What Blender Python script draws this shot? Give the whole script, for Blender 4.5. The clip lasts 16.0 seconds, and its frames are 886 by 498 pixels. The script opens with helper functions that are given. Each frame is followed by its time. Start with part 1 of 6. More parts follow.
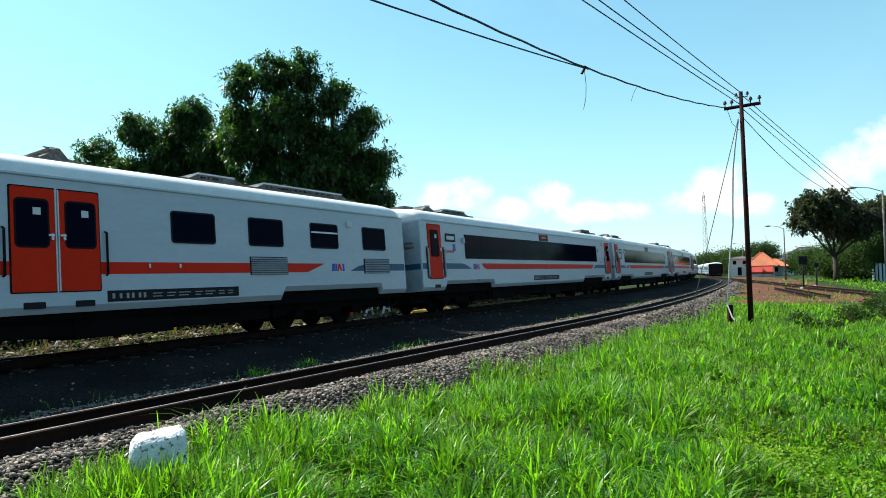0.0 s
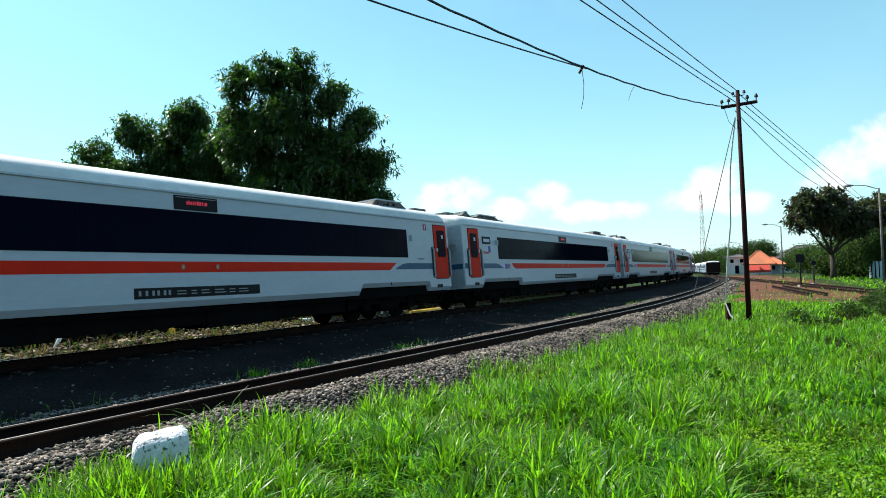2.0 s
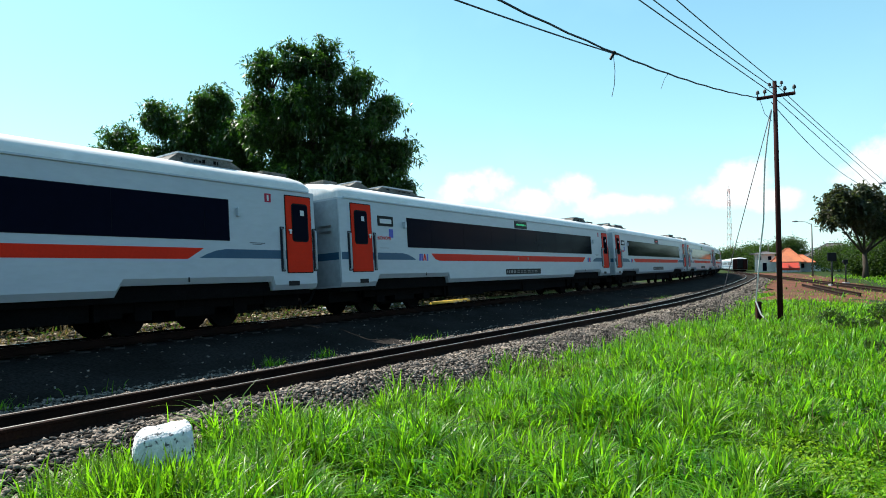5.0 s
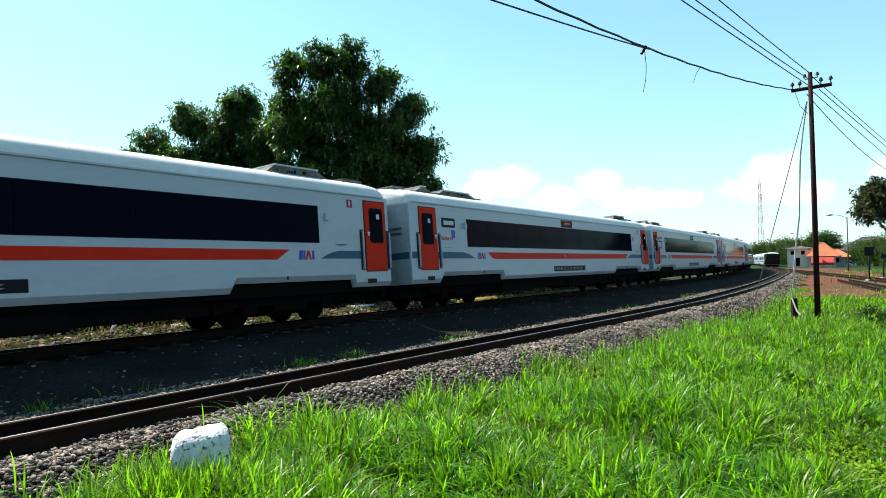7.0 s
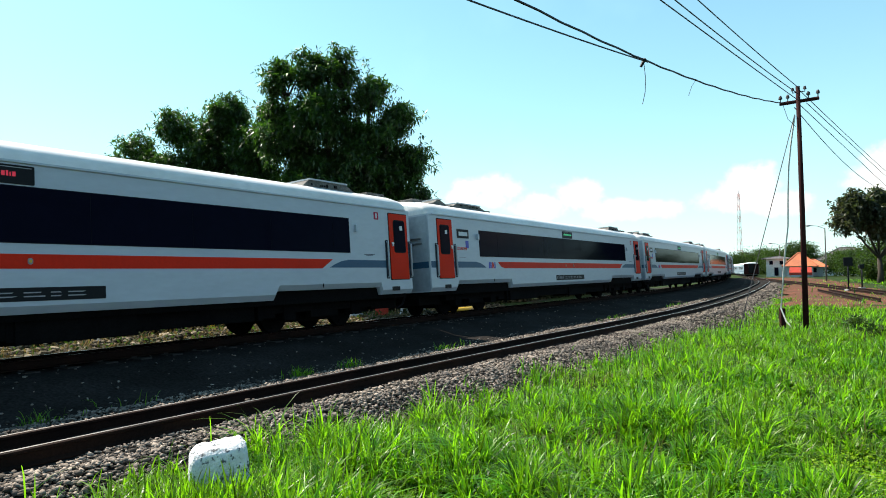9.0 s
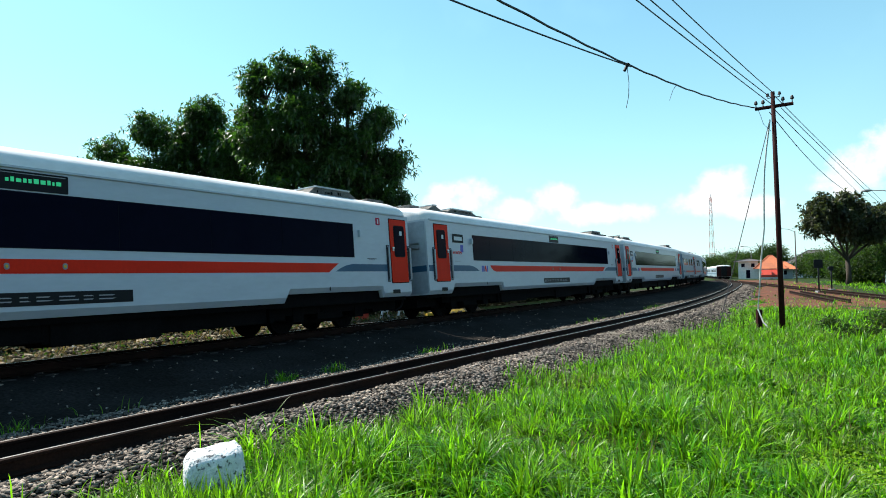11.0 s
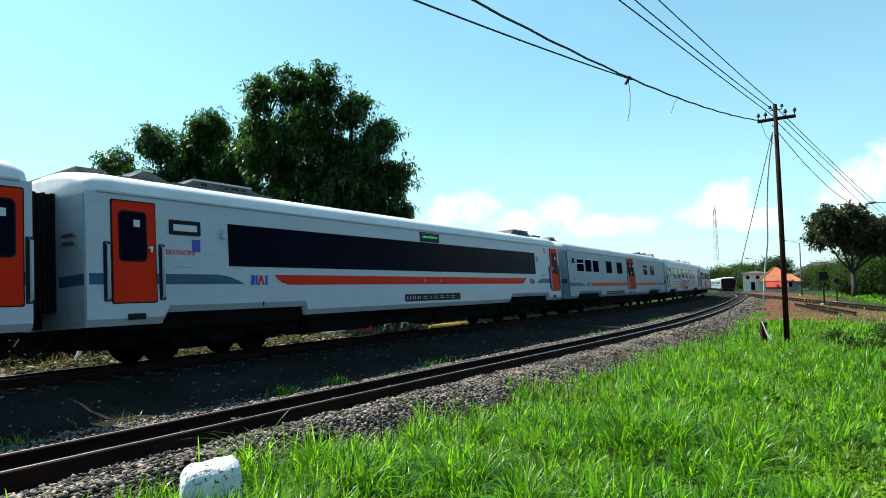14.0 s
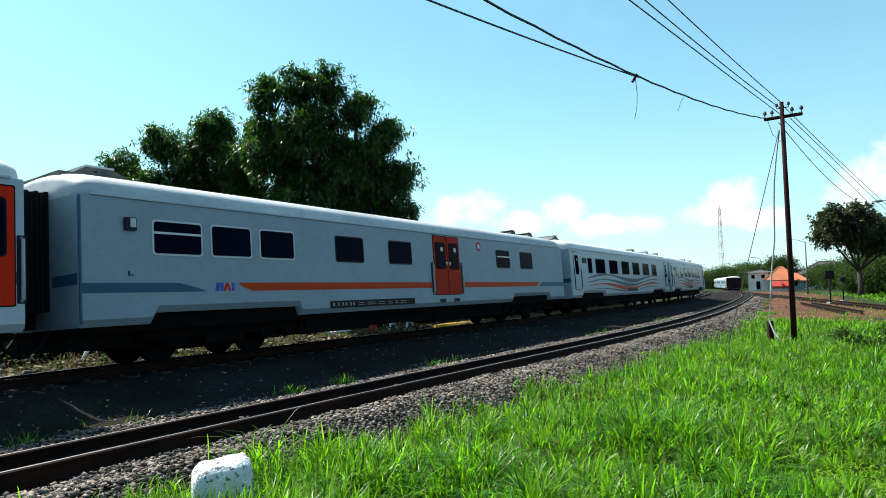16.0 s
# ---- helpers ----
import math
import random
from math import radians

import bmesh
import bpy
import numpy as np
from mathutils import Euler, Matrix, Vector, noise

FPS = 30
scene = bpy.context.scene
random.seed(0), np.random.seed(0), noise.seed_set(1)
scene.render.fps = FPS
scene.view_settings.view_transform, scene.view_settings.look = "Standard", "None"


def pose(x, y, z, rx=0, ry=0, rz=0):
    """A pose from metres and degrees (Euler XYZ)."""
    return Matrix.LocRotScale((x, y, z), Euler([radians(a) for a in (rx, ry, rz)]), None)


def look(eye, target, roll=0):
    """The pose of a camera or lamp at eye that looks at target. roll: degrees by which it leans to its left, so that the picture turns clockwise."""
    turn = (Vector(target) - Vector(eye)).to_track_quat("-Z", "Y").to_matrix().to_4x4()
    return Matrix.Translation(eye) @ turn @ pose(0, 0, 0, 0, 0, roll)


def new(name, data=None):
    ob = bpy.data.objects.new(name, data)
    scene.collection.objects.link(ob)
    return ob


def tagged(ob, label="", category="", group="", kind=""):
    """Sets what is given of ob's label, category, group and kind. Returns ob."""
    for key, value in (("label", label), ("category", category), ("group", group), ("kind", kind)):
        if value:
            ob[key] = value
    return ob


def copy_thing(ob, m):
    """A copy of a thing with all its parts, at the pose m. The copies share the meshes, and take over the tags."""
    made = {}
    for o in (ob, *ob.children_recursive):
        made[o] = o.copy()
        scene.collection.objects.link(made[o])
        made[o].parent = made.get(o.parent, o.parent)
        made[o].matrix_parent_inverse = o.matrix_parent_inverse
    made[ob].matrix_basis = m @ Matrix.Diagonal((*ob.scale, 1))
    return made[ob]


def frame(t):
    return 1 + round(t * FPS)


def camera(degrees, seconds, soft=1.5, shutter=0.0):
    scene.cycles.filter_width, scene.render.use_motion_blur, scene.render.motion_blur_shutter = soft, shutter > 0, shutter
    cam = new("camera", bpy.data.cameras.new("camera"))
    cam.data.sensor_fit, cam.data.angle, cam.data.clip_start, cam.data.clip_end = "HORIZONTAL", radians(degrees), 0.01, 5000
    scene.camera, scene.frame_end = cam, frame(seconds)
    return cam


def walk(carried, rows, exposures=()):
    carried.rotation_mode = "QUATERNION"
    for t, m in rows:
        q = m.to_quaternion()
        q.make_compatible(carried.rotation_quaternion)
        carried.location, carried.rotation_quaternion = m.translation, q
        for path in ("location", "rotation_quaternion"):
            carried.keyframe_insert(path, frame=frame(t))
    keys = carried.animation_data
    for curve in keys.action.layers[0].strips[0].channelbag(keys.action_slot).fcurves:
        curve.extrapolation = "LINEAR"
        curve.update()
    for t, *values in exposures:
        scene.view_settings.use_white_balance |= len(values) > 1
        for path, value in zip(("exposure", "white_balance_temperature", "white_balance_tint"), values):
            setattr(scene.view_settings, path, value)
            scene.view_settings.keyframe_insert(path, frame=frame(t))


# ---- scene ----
cam = camera(69.17, 16.0, soft=0.95)

# seconds, eye x y z, heading from +y towards +x, tilt up, roll
PATH = [
    (0, 0.000, 0.000, 1.266, 0.000, 2.357, -1.258), (0.5, -0.011, -0.015, 1.261, -0.030, 2.264, -1.427),
    (1, -0.022, -0.013, 1.260, 0.068, 2.341, -1.225), (1.5, -0.017, -0.023, 1.259, 0.136, 2.414, -1.514),
    (2, -0.021, -0.020, 1.258, 0.203, 2.369, -1.605), (2.5, -0.002, -0.007, 1.261, 0.188, 2.343, -1.885),
    (3, 0.005, 0.036, 1.254, 0.022, 2.186, -1.763), (3.5, 0.000, 0.138, 1.254, -0.250, 1.998, -0.913),
    (4, -0.003, 0.225, 1.267, -0.659, 1.712, -0.736), (6.5, -0.032, 0.300, 1.277, -3.692, 1.485, -0.477),
    (7, -0.064, 0.319, 1.308, -4.085, 1.369, -0.839), (7.5, -0.130, 0.340, 1.302, -4.119, 1.455, -0.981),
    (8, -0.238, 0.266, 1.294, -3.914, 1.716, -0.783), (8.5, -0.311, 0.256, 1.303, -3.320, 1.960, -0.543),
    (9, -0.334, 0.310, 1.328, -2.492, 2.115, -0.654), (11.5, -0.491, 0.312, 1.312, -0.303, 2.592, -0.953),
    (12, -0.481, 0.297, 1.314, -0.426, 2.766, -0.965), (12.5, -0.482, 0.303, 1.316, -0.553, 2.914, -0.715),
    (13, -0.477, 0.321, 1.318, -0.626, 3.155, -0.737), (13.5, -0.448, 0.314, 1.316, -0.727, 3.375, -0.705),
    (14, -0.443, 0.321, 1.324, -0.729, 3.516, -0.912), (14.5, -0.459, 0.303, 1.311, -0.756, 3.568, -1.096),
    (15, -0.450, 0.347, 1.328, -0.730, 3.536, -1.123), (15.5, -0.457, 0.363, 1.320, -0.903, 3.509, -1.037),
    (16, -0.485, 0.326, 1.306, -1.092, 3.522, -1.031)]


def eye_pose(x, y, z, yaw, pitch, roll):
    a, b = radians(yaw), radians(pitch)
    way = Vector((math.sin(a) * math.cos(b), math.cos(a) * math.cos(b), math.sin(b)))
    return look((x, y, z), Vector((x, y, z)) + way, roll)


walk(cam, [(r[0], eye_pose(*r[1:])) for r in PATH], [(0, 0.83, 6540, 10.5), (4, 0.87, 6540, 10.5), (6.5, 1.0, 6820, 13), (9, 1.0, 6900, 13), (11.5, 0.88, 6540, 10.5), (16, 0.84, 6540, 10.5)])

# ---- light ----
SUN_AZ, SUN_EL = -55.0, 50.8
sun = bpy.data.lights.new("sun", "SUN")
sun.energy, sun.angle, sun.color = 5.0, radians(0.55), (1.0, 0.95, 0.87)
sun_ob = new("sun", sun)
sun_way = Vector((math.sin(radians(SUN_AZ)) * math.cos(radians(SUN_EL)), math.cos(radians(SUN_AZ)) * math.cos(radians(SUN_EL)), math.sin(radians(SUN_EL))))
sun_ob.matrix_world = look(sun_way * 60, (0, 0, 0))

world = bpy.data.worlds.new("sky")
scene.world = world
world.use_nodes = True
wt = world.node_tree
wt.nodes.clear()


def wnode(kind, **kw):
    n = wt.nodes.new(kind)
    for k, v in kw.items():
        n.inputs[int(k[1:])].default_value = v
    return n


def wmath(op, a, b=None, c=None):
    n = wt.nodes.new("ShaderNodeMath")
    n.operation = op
    for i, v in enumerate((a, b, c)):
        if v is None:
            continue
        if isinstance(v, (int, float)):
            n.inputs[i].default_value = v
        else:
            wt.links.new(v, n.inputs[i])
    return n.outputs[0]


sky = wt.nodes.new("ShaderNodeTexSky")
sky.sky_type, sky.sun_disc = "NISHITA", False
sky.sun_elevation, sky.sun_rotation = radians(SUN_EL), radians(SUN_AZ)
sky.air_density, sky.dust_density, sky.ozone_density = 1.0, 0.6, 1.2
coord = wt.nodes.new("ShaderNodeTexCoord")
sep = wt.nodes.new("ShaderNodeSeparateXYZ")
wt.links.new(coord.outputs["Generated"], sep.inputs[0])
az = wmath("MULTIPLY", wmath("ARCTAN2", sep.outputs[0], sep.outputs[1]), 57.2958)
el = wmath("MULTIPLY", wmath("ARCSINE", sep.outputs[2]), 57.2958)
# cumulus banks: heading, height, half width, half height in degrees
CLOUDS = [(-0.5, 6.8, 2.3, 1.5), (2.5, 7.3, 2.4, 1.7), (6.0, 5.7, 3.2, 1.3), (9.4, 6.7, 2.3, 1.6), (12.6, 5.2, 3.0, 1.1),
          (16.6, 5.2, 2.0, 1.0), (23.3, 6.9, 2.8, 2.0), (21.5, 5.6, 3.2, 1.3), (25.5, 5.2, 2.5, 1.2), (33.0, 7.6, 2.6, 2.2),
          (35.2, 8.6, 3.0, 2.4), (31.4, 6.4, 2.6, 1.4), (40, 7, 4, 2.4), (-46, 6, 5, 2), (60, 8, 7, 3), (110, 7, 9, 3), (170, 8, 10, 3), (-110, 9, 9, 3)]
best = None
for a0, e0, w, h in CLOUDS:
    p = wmath("POWER", wmath("ABSOLUTE", wmath("MULTIPLY", wmath("SUBTRACT", az, a0), 1 / w)), 2.0)
    q = wmath("POWER", wmath("ABSOLUTE", wmath("MULTIPLY", wmath("SUBTRACT", el, e0), 1 / h)), 2.0)
    blob = wmath("SUBTRACT", 1.0, wmath("ADD", p, q))
    best = blob if best is None else wmath("SMOOTH_MAX", best, blob, 0.4)
puff = wnode("ShaderNodeTexNoise", _2=26.0, _3=7.0, _4=0.6)
wt.links.new(coord.outputs["Generated"], puff.inputs["Vector"])
wide = wnode("ShaderNodeTexNoise", _2=5.0, _3=4.0, _4=0.55)
wt.links.new(coord.outputs["Generated"], wide.inputs["Vector"])
cover = wmath("ADD", best, wmath("MULTIPLY", wmath("SUBTRACT", puff.outputs[0], 0.54), 2.7))
ramp = wt.nodes.new("ShaderNodeMapRange")
ramp.interpolation_type = "SMOOTHSTEP"
ramp.inputs[1].default_value, ramp.inputs[2].default_value = -0.2, 1.1
wt.links.new(cover, ramp.inputs[0])
# thin haze low over the land and faint veils higher up
haze = wmath("POWER", 2.718, wmath("MULTIPLY", wmath("MAXIMUM", el, 0.0), -0.16))
veil = wmath("MULTIPLY", wmath("MAXIMUM", wmath("SUBTRACT", wide.outputs[0], 0.56), 0.0), 0.5)
broad = wmath("POWER", 2.718, wmath("MULTIPLY", wmath("MAXIMUM", el, 0.0), -0.035))
facing = wt.nodes.new("ShaderNodeVectorMath")
facing.operation, facing.inputs[1].default_value = "DOT_PRODUCT", tuple(sun_way)
wt.links.new(coord.outputs["Generated"], facing.inputs[0])
sunward = wmath("MINIMUM", wmath("MAXIMUM", wmath("MULTIPLY_ADD", facing.outputs["Value"], 1.5, 0.68), 0.05), 1.0)
soft = wmath("MULTIPLY", sunward, wmath("MINIMUM", wmath("ADD", wmath("ADD", wmath("MULTIPLY", haze, 0.35), wmath("MULTIPLY", broad, 0.38)), veil), 0.85))
mix1 = wt.nodes.new("ShaderNodeMixRGB")
mix1.inputs[2].default_value = (4.1, 7.4, 8.0, 1)
wt.links.new(soft, mix1.inputs[0])
tint = wt.nodes.new("ShaderNodeMixRGB")
tint.blend_type, tint.inputs[0].default_value = "MULTIPLY", 1.0
airlight = wt.nodes.new("ShaderNodeMixRGB")
airlight.inputs[1].default_value, airlight.inputs[2].default_value = (0.60, 0.72, 0.86, 1), (0.78, 1.30, 1.23, 1)
wt.links.new(sunward, airlight.inputs[0])
wt.links.new(airlight.outputs[0], tint.inputs[2])
wt.links.new(sky.outputs[0], tint.inputs[1])
wt.links.new(tint.outputs[0], mix1.inputs[1])
mix2 = wt.nodes.new("ShaderNodeMixRGB")
mix2.inputs[2].default_value = (7.4, 7.5, 7.6, 1)
wt.links.new(ramp.outputs[0], mix2.inputs[0])
mix3 = wt.nodes.new("ShaderNodeMixRGB")
mix3.inputs[2].default_value = (6.9, 7.5, 7.7, 1)
wt.links.new(wmath("MULTIPLY", wmath("POWER", 2.718, wmath("MULTIPLY", wmath("MAXIMUM", el, 0.0), -0.19)), wmath("MULTIPLY", sunward, 0.6)), mix3.inputs[0])
wt.links.new(mix1.outputs[0], mix3.inputs[1])
wt.links.new(mix3.outputs[0], mix2.inputs[1])
back = wnode("ShaderNodeBackground", _1=0.087)
wt.links.new(mix2.outputs[0], back.inputs[0])
wout = wt.nodes.new("ShaderNodeOutputWorld")
wt.links.new(back.outputs[0], wout.inputs[0])

# ---- materials ----


def mat(name, base, rough=0.6, metal=0.0, var=0.2, scale=3.0, fine=60.0, bump=0.0, tone=None, stretch=(1, 1, 1), per=False, glow=0.0, leaf=None, gloss=0.5, flake=None, ior=1.5):
    """A surface with patches at two scales and fine relief; tone: the second colour; per: varies from piece to piece; leaf: light let through."""
    m = bpy.data.materials.new(name)
    m.use_nodes = True
    nt = m.node_tree
    bs = nt.nodes["Principled BSDF"]
    bs.inputs["Roughness"].default_value, bs.inputs["Metallic"].default_value = rough, metal
    bs.inputs["Specular IOR Level"].default_value, bs.inputs["IOR"].default_value = gloss, ior
    tc = nt.nodes.new("ShaderNodeTexCoord")
    mp = nt.nodes.new("ShaderNodeMapping")
    mp.inputs["Scale"].default_value = stretch
    nt.links.new(tc.outputs["Object"], mp.inputs[0])
    n1, n2 = nt.nodes.new("ShaderNodeTexNoise"), nt.nodes.new("ShaderNodeTexNoise")
    n1.inputs["Scale"].default_value, n2.inputs["Scale"].default_value = scale, fine
    n1.inputs["Detail"].default_value, n2.inputs["Detail"].default_value = 5, 4
    for n in (n1, n2):
        nt.links.new(mp.outputs[0], n.inputs["Vector"])
    tone = tone or tuple(c * (1 - var) for c in base)
    mix = nt.nodes.new("ShaderNodeMixRGB")
    mix.inputs[1].default_value, mix.inputs[2].default_value = (*base, 1), (*tone, 1)
    rp = nt.nodes.new("ShaderNodeMapRange")
    rp.inputs[1].default_value, rp.inputs[2].default_value = 0.38, 0.64
    patch = n1.outputs[0]
    if per:
        isl = nt.nodes.new("ShaderNodeNewGeometry")
        wn = nt.nodes.new("ShaderNodeTexWhiteNoise")
        wn.noise_dimensions = "1D"
        nt.links.new(isl.outputs["Random Per Island"], wn.inputs["W"])
        sh = nt.nodes.new("ShaderNodeMath")
        sh.operation, sh.inputs[1].default_value = "MULTIPLY_ADD", 0.24
        nt.links.new(wn.outputs["Value"], sh.inputs[0])
        lo = nt.nodes.new("ShaderNodeMath")
        lo.operation, lo.inputs[1].default_value = "SUBTRACT", 0.12
        nt.links.new(n1.outputs[0], lo.inputs[0])
        nt.links.new(lo.outputs[0], sh.inputs[2])
        patch = sh.outputs[0]
    nt.links.new(patch, rp.inputs[0])
    nt.links.new(rp.outputs[0], mix.inputs[0])
    mul = nt.nodes.new("ShaderNodeMixRGB")
    mul.blend_type, mul.inputs[0].default_value = "MULTIPLY", 1.0
    rf = nt.nodes.new("ShaderNodeMapRange")
    rf.inputs[1].default_value, rf.inputs[2].default_value, rf.inputs[3].default_value, rf.inputs[4].default_value = 0.3, 0.7, 1 - var, 1 + var * 0.6
    src = n2.outputs[0]
    if per:
        geo = nt.nodes.new("ShaderNodeNewGeometry")
        ad = nt.nodes.new("ShaderNodeMath")
        ad.operation, ad.inputs[1].default_value = "MULTIPLY_ADD", 0.4
        ad.inputs[2].default_value = 0.3
        nt.links.new(geo.outputs["Random Per Island"], ad.inputs[0])
        src = ad.outputs[0]
    nt.links.new(src, rf.inputs[0])
    nt.links.new(mix.outputs[0], mul.inputs[1])
    nt.links.new(rf.outputs[0], mul.inputs[2])
    tint_out = mul.outputs[0]
    if flake:
        # bare spots where the coat has come off
        n3 = nt.nodes.new("ShaderNodeTexNoise")
        n3.inputs["Scale"].default_value, n3.inputs["Detail"].default_value, n3.inputs["Roughness"].default_value = 22.0, 7, 0.68
        nt.links.new(mp.outputs[0], n3.inputs["Vector"])
        r3 = nt.nodes.new("ShaderNodeMapRange")
        r3.inputs[1].default_value, r3.inputs[2].default_value = 0.555, 0.61
        nt.links.new(n3.outputs[0], r3.inputs[0])
        fm = nt.nodes.new("ShaderNodeMixRGB")
        fm.inputs[2].default_value = (*flake, 1)
        nt.links.new(r3.outputs[0], fm.inputs[0])
        nt.links.new(tint_out, fm.inputs[1])
        tint_out = fm.outputs[0]
    nt.links.new(tint_out, bs.inputs["Base Color"])
    if bump:
        bp = nt.nodes.new("ShaderNodeBump")
        bp.inputs["Strength"].default_value, bp.inputs["Distance"].default_value = bump, 0.02
        nt.links.new(n2.outputs[0], bp.inputs["Height"])
        nt.links.new(bp.outputs[0], bs.inputs["Normal"])
    if glow:
        bs.inputs["Emission Color"].default_value, bs.inputs["Emission Strength"].default_value = (*base, 1), glow
    if leaf:
        tr = nt.nodes.new("ShaderNodeBsdfTranslucent")
        lm = nt.nodes.new("ShaderNodeMixRGB")
        lm.blend_type, lm.inputs[0].default_value, lm.inputs[2].default_value = "MULTIPLY", 1.0, (*leaf, 1)
        nt.links.new(rf.outputs[0], lm.inputs[1])
        nt.links.new(lm.outputs[0], tr.inputs[0])
        ms = nt.nodes.new("ShaderNodeMixShader")
        ms.inputs[0].default_value = 0.4
        nt.links.new(bs.outputs[0], ms.inputs[1])
        nt.links.new(tr.outputs[0], ms.inputs[2])
        nt.links.new(ms.outputs[0], nt.nodes["Material Output"].inputs[0])
    return m


